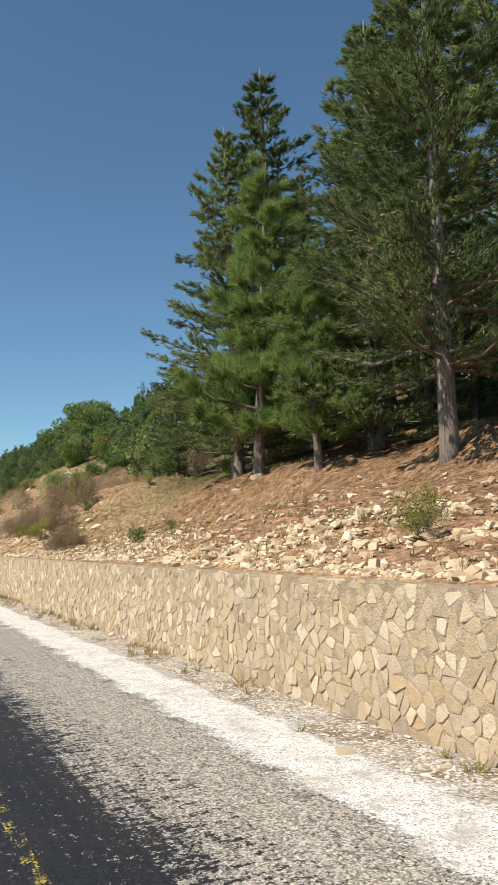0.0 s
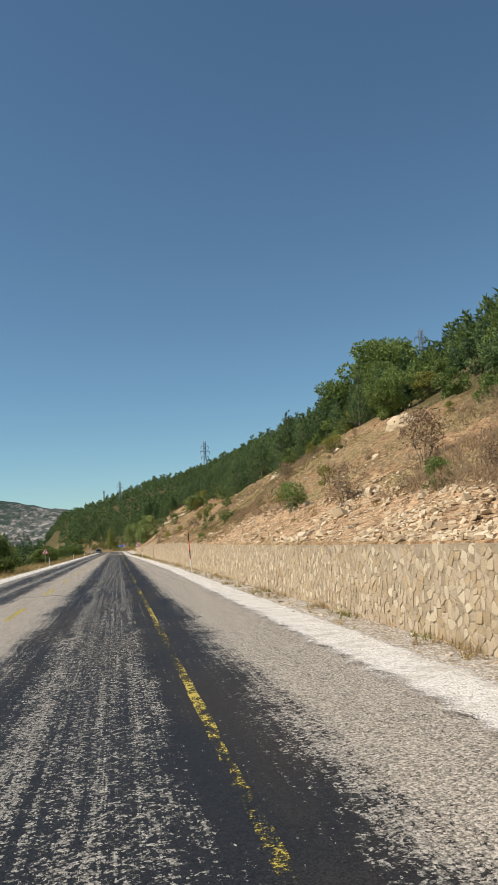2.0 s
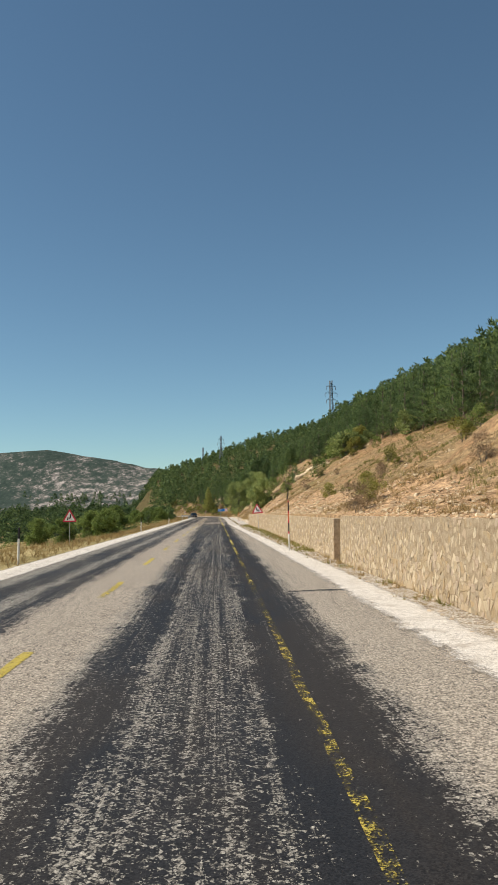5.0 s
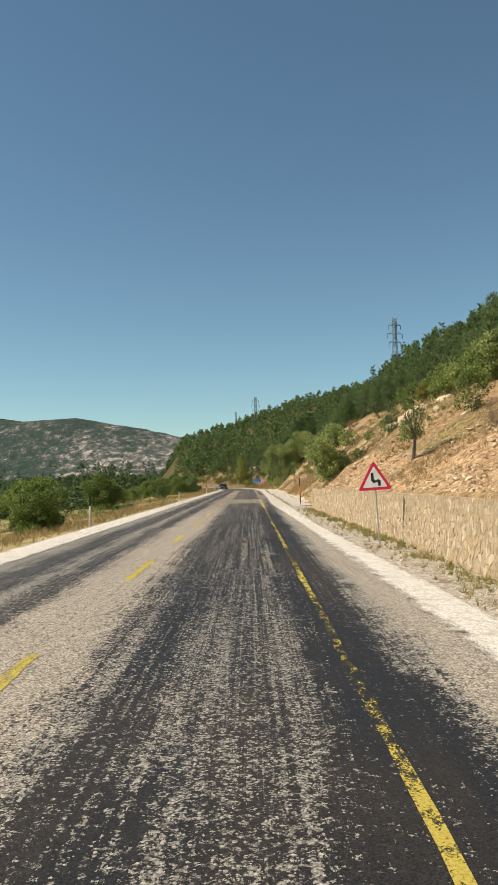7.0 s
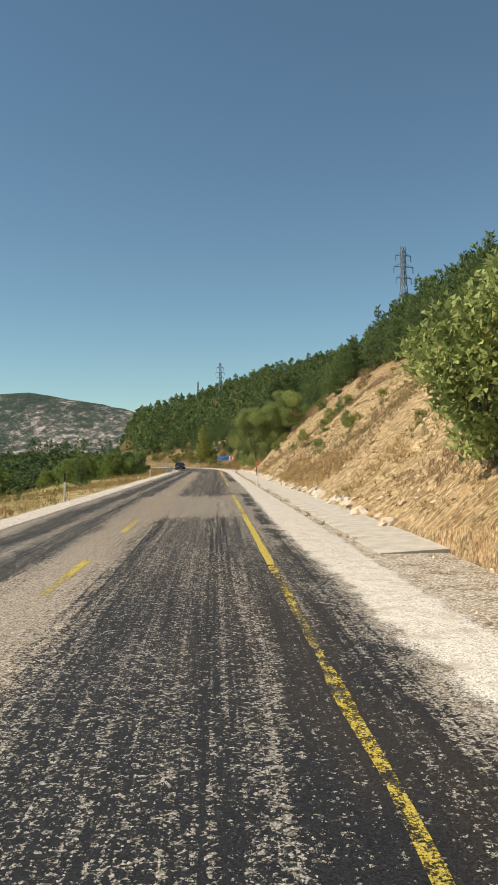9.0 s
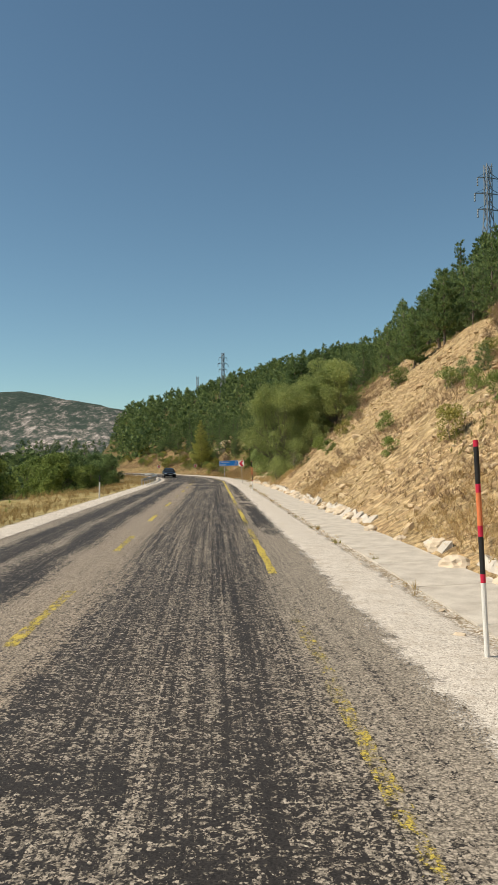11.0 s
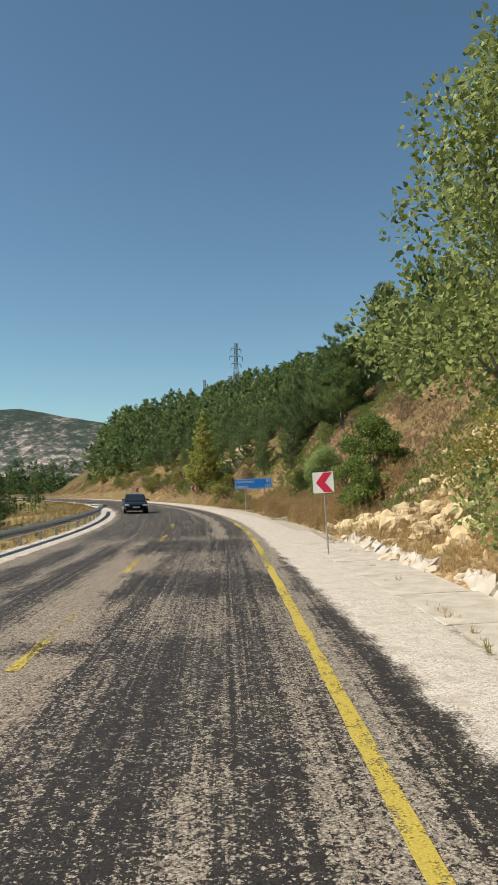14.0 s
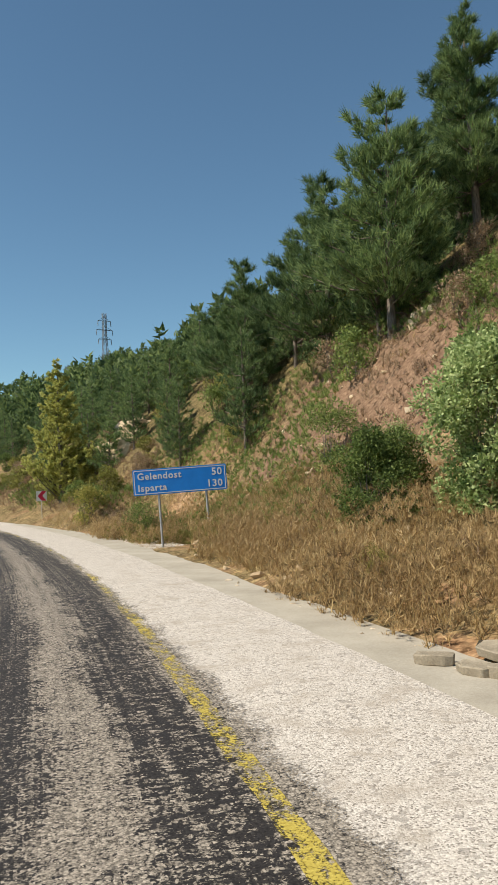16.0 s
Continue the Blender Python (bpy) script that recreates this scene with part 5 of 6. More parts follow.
for x, y, sc, kind, mt, label in (
    (9.75, 54.3, 1.0, SHRUB[0], M_LEAF, "small green shrub on the stony slope"),
    (12.1, 68.1, 2.1, TWIGGY[0], M_TWIG, "tall grey-brown shrub with bare twigs"),
    (12.7, 58.0, 2.6, LUSH[1], M_LEAF, "dark green bushy tree on the slope"),
    (14.2, 60.0, 2.4, LUSH[0], M_LEAF, "dark green bushy tree beside its twin"),
    (12.9, 54.4, 1.7, TWIGGY[1], M_TWIG, "rust-red shrub on the slope"),
    (10.4, 47.6, 1.9, TWIGGY[0], M_TWIG, "broad brown shrub with dry twigs"),
    (11.6, 44.8, 1.8, TWIGGY[1], M_TWIG, "brown dry shrub on the slope"),
    (12.4, 49.8, 1.6, SHRUB[2], M_YLEAF, "yellowing shrub on the slope"),
    (7.45, 63.9, 1.35, TWIGGY[1], M_TWIG, "dry brown shrub above the wall"),
    (7.3, 71.0, 1.2, SHRUB[0], M_LEAF, "round green shrub above the wall"),
    (8.4, 58.6, 0.8, SHRUB[1], M_LEAF, "small green shrub in loose stones"),
    (8.9, 24.1, 0.5, SHRUB[2], M_LEAF, "small green shrub in the rubble"),
    (6.75, 21.2, 0.55, SHRUB[1], M_LEAF, "small green shrub behind the wall"),
    (16.0, 38.5, 1.6, TWIGGY[0], M_TWIG, "grey-brown shrub below the cedars"),
    (15.2, 41.5, 1.7, SHRUB[0], M_LEAF, "green shrub below the cedars"),
    (17.5, 37.0, 1.7, SHRUB[2], M_LEAF, "green shrub below the cedars"),
    (7.0, 9.2, 0.8, LUSH[0], M_YLEAF, "light green shrub behind the wall"),
    (5.7, 91.0, 0.6, SHRUB[1], M_LEAF, "low green shrub leaning over the wall"),
    (10.6, 113.4, 1.4, SHRUB[0], M_LEAF, "green shrub on the grassy slope"),
    (10.4, 126.0, 1.3, SHRUB[2], M_LEAF, "green shrub on the grassy slope"),
    (18.7, 121.4, 1.6, SHRUB[1], M_LEAF, "green shrub near the edge of the wood"),
    (15.5, 108.0, 1.5, TWIGGY[0], M_TWIG, "brown shrub high on the slope"),
    (11.3, 189.0, 1.9, SHRUB[1], M_LEAF, "dark green shrub below the rocks"),
    (6.4, 137.4, 1.0, SHRUB[0], M_YLEAF, "olive shrub above the wall"),
    (5.2, 133.9, 1.1, TWIGGY[1], M_TWIG, "dry brush growing in the gap of the wall"),
    (8.0, 160.0, 1.2, SHRUB[2], M_YLEAF, "yellowing shrub on the slope"),
    (9.6, 260.4, 1.0, SHRUB[1], M_LEAF, "dark shrub on the steep dry slope"),
    (17.2, 280.0, 2.0, TWIGGY[0], M_TWIG, "grey shrub at the top of the cut"),
    (14.1, 294.0, 1.7, SHRUB[0], M_LEAF, "green shrub on the steep dry slope"),
    (11.0, 266.8, 1.0, SHRUB[2], M_LEAF, "dark green shrub on orange soil"),
    (11.4, 299.3, 1.2, SHRUB[1], M_LEAF, "dark shrub on the cut slope"),
    (8.2, 294.8, 1.2, SHRUB[0], M_LEAF, "dark green shrub on the cut slope"),
    (7.5, 285.8, 0.9, SHRUB[2], M_LEAF, "green shrub low on the cut slope"),
    (7.0, 314.6, 2.4, TWIGGY[0], M_YLEAF, "large half-bare shrub on the rocky bank"),
    (8.4, 312.0, 2.0, TWIGGY[1], M_YLEAF, "half-bare shrub on the rocky bank"),
    (9.3, 318.0, 2.0, SHRUB[1], M_YLEAF, "yellowing shrub above the rocky bank"),
    (5.0, 344.6, 0.85, TALL[0], M_LEAF, "dense green shrub among dry brush"),
    (6.1, 342.0, 1.12, TALL[1], M_SILVER, "tall silvery shrub on the bank beside the road"),
    (6.0, 350.5, 1.8, LUSH[1], M_LEAF, "green shrub on the bank"),
    (1.2, 359.2, 1.5, LUSH[0], M_LEAF, "green shrub at the outside of the bend"),
    (4.0, 349.2, 0.8, LUSH[1], M_YLEAF, "yellow-green shrub among dry brush"),
    (3.7, 341.4, 0.6, LUSH[0], M_YLEAF, "low yellow-green shrub among dry brush"),
    (5.2, 338.8, 0.8, LUSH[1], M_LEAF, "green shrub among dry brush"),
    (6.6, 347.6, 1.1, LUSH[0], M_SILVER, "silvery shrub below the bare bank"),
    (5.3, 300.2, 2.0, LUSH[0], M_WILLOW, "grey-green bush under the willow"),
    (6.8, 299.0, 2.4, LUSH[1], M_WILLOW, "grey-green bush under the willow"),
    (8.6, 301.6, 2.4, LUSH[0], M_WILLOW, "grey-green bush on the slope beside the willow"),
    (-1.0, 369.0, 1.7, SHRUB[1], M_YLEAF, "olive shrub at the outside of the bend"),
    (-6.2, 392.0, 2.0, SHRUB[2], M_YLEAF, "yellowing shrub at the outside of the bend"),
    (-10.0, 397.5, 2.1, SHRUB[0], M_YLEAF, "yellowing shrub at the far side of the bend"),
):
    plant("shrub", kind, (M_GREYBARK, mt), x, y, label, "shrub", "", sc, (x * 97 + y * 31) % 360, 0.08)
for x, y, sc, kind, mt, label in (
    (6.3, 209.2, 1.0, BUSH[0], M_WILLOW, "large olive-green bush beyond the end of the wall"),
    (7.4, 331.8, 0.8, BUSH[1], M_LEAF, "dense dark green bush at the bend"),
    (5.9, 328.4, 0.62, BUSH[0], M_LEAF, "dark green bush beside the road"),
    (6.1, 304.3, 0.9, BIG, M_WILLOW, "large grey-green willow at the foot of the cut slope"),
    (8.6, 308.2, 0.95, BIG2, M_WILLOW, "grey-green willow on the cut slope"),
    (10.4, 306.5, 1.0, BIG2, M_WILLOW, "green tree above the willows"),
    (7.3, 185.3, 1.0, SLIM, M_LEAF, "slender young tree behind the wall"),
    (-2.6, 380.0, 0.84, POPLAR, M_POPLAR, "tall yellowing poplar at the bend"),
    (-1.0, 380.2, 0.6, BUSH[1], M_YLEAF, "olive bush at the foot of the poplar"),
    (33.6, 132.0, 1.25, FULL, M_LEAF, "large round green tree on the skyline"),
    (37.5, 136.0, 1.1, FULL, M_LEAF, "large round green tree on the skyline"),
    (30.0, 137.0, 0.95, FULL, M_LEAF, "round green tree in front of the wood"),
    (30.5, 122.0, 1.4, BUSH[1], M_LEAF, "round green tree on the skyline"),
    (27.0, 110.0, 1.1, BUSH[0], M_LEAF, "round green tree at the crest of the slope"),
):
    plant("tree", kind, (M_GREYBARK, mt), x, y, label, "tree", "", sc, (x * 53 + y * 29) % 360, 0.15)
for x, y, sc, kind, mt, label in (
    (19.2, 128.0, 1.5, YOUNG, M_PINE, "young pine at the edge of the wood"),
    (10.5, 207.5, 1.25, YOUNG, M_PINE, "low spreading pine casting a dark shadow"),
    (12.9, 271.0, 0.8, YOUNG, M_PINE, "young pine on the steep dry slope"),
    (13.3, 275.5, 0.7, YOUNG, M_PINE, "young pine on the steep dry slope"),
    (8.3, 346.2, 0.9, YOUNG, M_YPINE, "bright young pine on the bank"),
    (18.6, 296.0, 0.72, HERO[1], M_PINE, "broad pine at the top of the cut slope"),
    (17.0, 299.5, 0.55, HERO[1], M_PINE, "pine at the top of the cut slope"),
    (9.0, 353.2, 0.95, HERO[1], M_PINE, "broad pine with a pale trunk on the slope"),
    (13.8, 357.4, 0.85, HERO[0], M_PINE, "tall pine with a bare pale trunk"),
    (8.4, 358.0, 0.9, HERO[1], M_PINE, "broad pine above the red bank"),
    (12.4, 353.4, 0.78, HERO[0], M_PINE, "tall pine at the edge of the wood"),
    (15.6, 352.0, 0.85, HERO[0], M_PINE, "tall pine high on the slope"),
    (6.8, 366.0, 0.8, HERO[1], M_PINE, "pine above the red bank"),
    (16.0, 346.0, 0.75, HERO[0], M_PINE, "tall pine high on the slope"),
):
    plant("pine_tree", kind, (M_BARK, mt), x, y, label, "tree", "", sc, (x * 71 + y * 17) % 360, 0.15)
# The valley side.
for x, y, sc, kind, mt, label in (
    (-10.5, 112, 0.85, BUSH[0], M_LEAF, "dark green bush on the valley side"),
    (-12.5, 108, 0.9, BUSH[1], M_LEAF, "dark green bush on the valley side"),
    (-14, 125, 0.6, BUSH[0], M_LEAF, "dark green bush on the valley side"),
    (-17, 140, 0.6, BUSH[1], M_LEAF, "dark green bush on the valley side"),
    (-18, 185, 0.7, BUSH[0], M_LEAF, "dark green bush on the valley side"),
    (-11.5, 117.0, 0.62, BUSH[0], M_LEAF, "dark green bush below the road"), (-13.5, 120.5, 0.55, BUSH[1], M_LEAF, "dark green bush below the road"),
    (-14.5, 152.0, 0.5, BUSH[0], M_LEAF, "round green bush beside the warning sign"), (-13.0, 172.0, 0.5, BUSH[1], M_LEAF, "dark green bush below the road"),
    (-12.8, 197.0, 0.8, BUSH[0], M_LEAF, "broad green bush below the road"), (-15.5, 203.0, 0.85, BUSH[1], M_LEAF, "broad green bush below the road"),
    (-17.0, 238.0, 0.95, BUSH[0], M_LEAF, "green bush in the dry field"), (-20.0, 260.0, 1.05, BUSH[1], M_LEAF, "green bush in the dry field"),
    (-16.5, 290.0, 0.8, BUSH[0], M_LEAF, "green bush in the dry field"), (-23.0, 300.0, 0.8, BUSH[1], M_LEAF, "green bush in the dry field"),
    (-27.0, 330.0, 0.9, BUSH[0], M_LEAF, "green bush in the dry field"),
    (-13.4, 331.0, 0.95, BUSH[0], M_PINE, "dark spreading juniper below the road"), (-15.6, 336.0, 1.1, BUSH[1], M_PINE, "dark spreading juniper below the road"), (-18.0, 331.0, 1.15, BUSH[0], M_PINE, "dark spreading juniper below the road"),
    (-14.8, 306.0, 1.05, BUSH[1], M_LEAF, "dark green bush below the road"), (-17.6, 311.0, 1.1, BUSH[0], M_LEAF, "dark green bush below the road"), (-20.5, 304.0, 1.1, BUSH[1], M_LEAF, "dark green bush below the road"), (-14.2, 321.0, 0.7, BUSH[0], M_LEAF, "dark green bush near the guard rail"),
):
    plant("bush", kind, (M_GREYBARK, mt), x, y, label, "bush", "", sc, (x * 53 + y * 29) % 360, 0.1)
for i, (x, y, sc) in enumerate(((-15.5, 283.0, 0.55), (-16.2, 332.0, 0.6), (-18.0, 338.0, 0.7), (-15.8, 346.0, 0.55), (-19.0, 348.0, 0.75), (-21.5, 343.0, 0.8), (-24.5, 352.0, 0.55), (-22.0, 372.0, 0.6), (-27.0, 365.0, 0.7), (-30.0, 380.0, 0.7), (-25.0, 395.0, 0.7), (-33.0, 398.0, 0.8))):
    plant("pine_tree", WOOD[i % 5], (M_BARK, M_PINE), x, y, "dark pine on the valley side of the road", "tree", "pines on the valley side", sc, i * 67, 0.1)
r = np.random.default_rng(44)
for y0, y1, v0, v1, count, lo, hi in ((322, 430, 1.8, 14, 130, 0.8, 1.9), (208, 320, 2.5, 17, 46, 0.5, 1.2), (28, 200, 3.0, 19, 60, 0.5, 1.3)):
    for i in range(count):
        y, v = float(r.uniform(y0, y1)), float(r.uniform(v0, v1))
        if 343 < y < 358 and v < 3.5:
            v += 3.5
        if 322 < y < 352 and v < 7.5:
            v += 6.0
        kind = int(r.integers(6))
        mt, words = ((M_LEAF, "small green shrub on the slope"), (M_YLEAF, "small yellowing shrub on the slope"), (M_TWIG, "small dry brown shrub on the slope"), (M_LEAF, "small green shrub on the slope"), (M_YLEAF, "small yellowing shrub on the slope"), (M_TWIG, "small dry brown shrub on the slope"))[kind]
        proto_kind = TWIGGY[i % 2] if mt is M_TWIG else SHRUB[i % 3]
        plant("shrub", proto_kind, (M_GREYBARK, mt), v + float(back_x(y)) + float(shift(y)), y, words, "shrub", "shrubs on the slope", float(r.uniform(lo, hi)), i * 73.0, 0.06)
r = np.random.default_rng(48)
for i in range(46):
    y = float(r.uniform(33, 60))
    v = float(r.uniform(1.8, 3.5)) + 0.16 * (y - 33) * float(r.uniform(0.3, 1.2))
    green = i % 7 == 3
    plant("shrub", SHRUB[i % 3] if green else TWIGGY[i % 2], (M_GREYBARK, M_YLEAF if green else M_TWIG), v + float(back_x(y)), y, "yellowing shrub among brown scrub" if green else "low brown shrub of dry twigs above the wall", "shrub", "brown shrubs above the rubble", float(r.uniform(0.55, 1.15)), i * 59.0, 0.08)
LOWB = [broadleaf(160 + i, 3.2, 2.0, 3, 2600, 0.25, 0.05, 1.0, 34, corners=3, puff=0.85) for i in range(3)]
r = np.random.default_rng(61)
made = 0
while made < 230:
    y, v = float(r.uniform(52, 190)), float(r.uniform(11, 80))
    if v < float(np.interp(y, [52, 80, 110, 125, 190], [12, 16, 23, 20, 14])) or (y > 135 and r.uniform() < 0.75):
        continue
    x = v + float(back_x(y))
    mt = (M_LEAF, M_LEAF, M_YLEAF, M_LEAF, M_WILLOW, M_LEAF, M_PINE)[int(r.integers(7))]
    plant("bushy_tree", LOWB[made % 3], (M_GREYBARK, mt), x, y, "rounded bushy tree on the hillside" if mt is M_LEAF else "paler bushy tree on the hillside", "tree", "bushy trees on the hillside", float(r.uniform(0.6, 1.25)), made * 47.0, 0.15)
    made += 1
r = np.random.default_rng(64)
for i in range(44):
    y, v = float(r.uniform(50, 82)), float(r.uniform(15, 34))
    plant("bushy_tree", LOWB[i % 3], (M_GREYBARK, (M_LEAF, M_PINE, M_LEAF, M_WILLOW)[i % 4]), v + float(back_x(y)), y, "low bushy tree on the upper slope", "tree", "bushy trees on the hillside", float(r.uniform(0.4, 0.7)), i * 61.0, 0.15)
r = np.random.default_rng(67)
for i in range(26):
    y = float(r.uniform(196, 262))
    v = float(np.interp(y, [196, 215, 262], [11.0, 12.5, 16.5])) + float(r.uniform(0, 5))
    plant("bushy_tree", LOWB[i % 3], (M_GREYBARK, (M_LEAF, M_WILLOW, M_YLEAF)[i % 3]), v + float(back_x(y)), y, "olive-green bushy tree at the top of the cut", "tree", "bushy trees above the cut", float(r.uniform(0.5, 1.0)), i * 83.0, 0.15)
r = np.random.default_rng(91)
FARV, FARF, off = [], [], 0
for i in range(2600):
    y = r.uniform(310, 900) if i % 2 else r.uniform(330, 620)
    x = r.uniform(float(shift(y)) - 200, float(spur_x(y)) - 4.0 if y > 470 else float(shift(y)) - 24)
    if noise.noise((x * 0.02, y * 0.02, 8.0)) < -0.15:
        continue
    co = proto[i % 4 + 4]
    a = r.uniform(0, 6.28)
    rot = np.array([[math.cos(a), math.sin(a), 0], [-math.sin(a), math.cos(a), 0], [0, 0, 1]])
    sc = r.uniform(0.35, 0.85)
    FARV.append(co @ rot * sc * np.array([1.5, 1.5, 1.0]) + np.array([x, y, height(x, y) - 0.1]))
    FARF.append(np.arange(len(co)).reshape(-1, 3) + off)
    off += len(co)
tagged(part("valley_trees", mesh_of("valley_trees", np.concatenate(FARV), np.concatenate(FARF)), M_PINE_DARKENED), "scattered dark trees and bushes in the valley", "trees", kind="stuff")


# ---- drain ----
M_CONC = speckled("drain_concrete", (0.36, 0.32, 0.275), (0.62, 0.57, 0.5), 1.6, 0.9, 0.6, 50.0, 0.15, 0.015)
drain = thing("drain", "pale concrete drain slabs along the foot of the slope", "drain")
tagged(drain, kind="structure")
slab_mesh = []
for k in range(3):
    rr = np.random.default_rng(k)
    bm = bmesh.new()
    box(bm, -0.72, 0.72, 0.004, 2.994, -0.1, 0.03, 0.01)
    for v in bm.verts:
        v.co += Vector(rr.normal(0, 0.006, 3))
        v.co.z += 0.05 * (abs(v.co.x) > 0.5) * (v.co.x > 0)
    me = bpy.data.meshes.new("slab")
    bm.to_mesh(me)
    bm.free()
    me.materials.append(M_CONC)
    slab_mesh.append(me)
for i in range(37):
    y = 208.0 + 3.0 * i
    b = float(back_x(y + 1.5))
    s = part("slab", slab_mesh[i % 3], M_CONC, drain)
    s.matrix_basis = pose(b - 0.78, y, 0.012, 0, 0, 0)
# Tilted lining slabs against the slope, some broken or missing.
lining_mesh = []
for k in range(4):
    rr = np.random.default_rng(300 + k)
    bm = bmesh.new()
    box(bm, -0.06, 0.06, -0.95, 0.95, -0.34, 0.34)
    bmesh.ops.subdivide_edges(bm, edges=[e for e in bm.edges if e.calc_length() > 0.5], cuts=4, use_grid_fill=True)
    for v in bm.verts:
        ragged = 0.07 if v.co.z > 0.3 else 0.03
        v.co += Vector((rr.normal(0, 0.012), rr.normal(0, 0.03), rr.normal(0, ragged)))
    me = bpy.data.meshes.new("lining_slab")
    bm.to_mesh(me)
    bm.free()
    me.materials.append(M_CONC)
    lining_mesh.append(me)
rr = np.random.default_rng(311)
y = 222.0
while y < 320.0:
    if rr.uniform() < (0.9 if y > 258 else 0.55):
        s = part("lining_slab", lining_mesh[int(rr.integers(4))], M_CONC, drain)
        s.matrix_basis = pose(float(back_x(y)) + 0.08 + float(shift(y)), y, 0.07 + float(rr.normal(0, 0.02)), float(rr.normal(0, 2)), 42 + float(rr.normal(0, 4)), float(rr.normal(0, 2)))
    y += 1.92 + float(rr.uniform(0, 0.12))

# ---- snow poles ----
M_WHITE = speckled("white_paint", (0.62, 0.6, 0.56), (0.8, 0.79, 0.76), 3.0, 0.6, 0.1, 60.0, 0.3)
M_BLACK = speckled("black_paint", (0.012, 0.012, 0.014), (0.035, 0.033, 0.032), 3.0, 0.5, 0.1, 60.0, 0.3)
M_RED = speckled("red_paint", (0.5, 0.015, 0.045), (0.66, 0.03, 0.075), 3.0, 0.5, 0.1, 60.0, 0.3)
M_ORANGE = speckled("faded_red_paint", (0.68, 0.16, 0.06), (0.8, 0.25, 0.1), 3.0, 0.55, 0.1, 60.0, 0.3)
M_STEEL = speckled("galvanised_steel", (0.34, 0.34, 0.34), (0.52, 0.52, 0.52), 5.0, 0.5, 0.1, 50.0, 0.5, 0.005, 0.6)
M_BLUE = speckled("sign_blue", (0.008, 0.2, 0.66), (0.012, 0.25, 0.78), 2.0, 0.45, 0.05, 60.0, 0.4)


def snow_pole(x, y, h=2.3, lean=(0, 0)):
    ob = thing("snow_pole", "striped red, black and white snow pole beside the road", "pole", "snow poles", pose(x, y, height(x, y) if x > 3.9 or x < -7 else 0.0, lean[0], lean[1], 0))
    part("post", tube([(0, 0, -0.15), (0, 0, 0.35 * h)], [0.028, 0.028], 12), M_WHITE, ob, "white foot of the pole")
    marks = ((0.35, 0.39, M_RED), (0.39, 0.56, M_BLACK), (0.56, 0.61, M_RED), (0.61, 0.76, M_ORANGE), (0.76, 0.8, M_RED), (0.8, 0.97, M_BLACK), (0.97, 1.0, M_RED))
    for a, b, mt in marks:
        part("band", tube([(0, 0, a * h), (0, 0, b * h)], [0.0285, 0.0285], 12), mt, ob)
    return ob


for x, y, h, lean in ((3.93, 31.6, 2.15, (0, -1.5)), (4.2, 83.5, 2.35, (0, -2.0)), (3.3, 141.0, 2.3, (0, 0)), (2.5, 190.4, 2.1, (0, -0.5)), (2.68, 242.4, 2.35, (0, -2.4)), (2.6, 291.0, 2.3, (0, -1.0))):
    snow_pole(x, y, h, lean)
for x, y in ((-7.9, 187.7), (-7.7, 232.6), (-7.7, 285.0), (-8.1, 138.0)):
    ob = thing("marker_post", "slim white roadside marker post with a black top", "post", "marker posts", pose(x, y, height(x, y), 0, 1.0, 0))
    part("post", tube([(0, 0, -0.15), (0, 0, 1.05)], [0.05, 0.045], 10), M_WHITE, ob)
    part("top", tube([(0, 0, 1.05), (0, 0, 1.5)], [0.046, 0.044], 10), M_BLACK, ob, "black top")


# ---- signs ----
def plate(points, depth):
    """A flat plate in x and z with a thickness along y, from its outline."""
    n = len(points)
    verts = [(x, 0.0, z) for x, z in points] + [(x, depth, z) for x, z in points]
    faces = [tuple(range(n)), tuple(range(n, 2 * n))[::-1]] + [(i, i + n, (i + 1) % n + n, (i + 1) % n) for i in range(n)]
    return verts, faces


def rounded(points, rad, seg=5):
    out = []
    n = len(points)
    for i in range(n):
        p, a, b = Vector(points[i]), Vector(points[i - 1]), Vector(points[(i + 1) % n])
        u, v = (a - p).normalized(), (b - p).normalized()
        d = rad / math.tan(math.acos(max(-1, min(1, u.dot(v)))) / 2)
        s, e = p + u * d, p + v * d
        for k in range(seg + 1):
            t = k / seg
            q = s * (1 - t) ** 2 + p * 2 * t * (1 - t) + e * t**2
            out.append((q.x, q.y))
    return out


def triangle(side, z):
    h = side * math.sqrt(3) / 2
    return [(-side / 2, z), (side / 2, z), (0, z + h)]


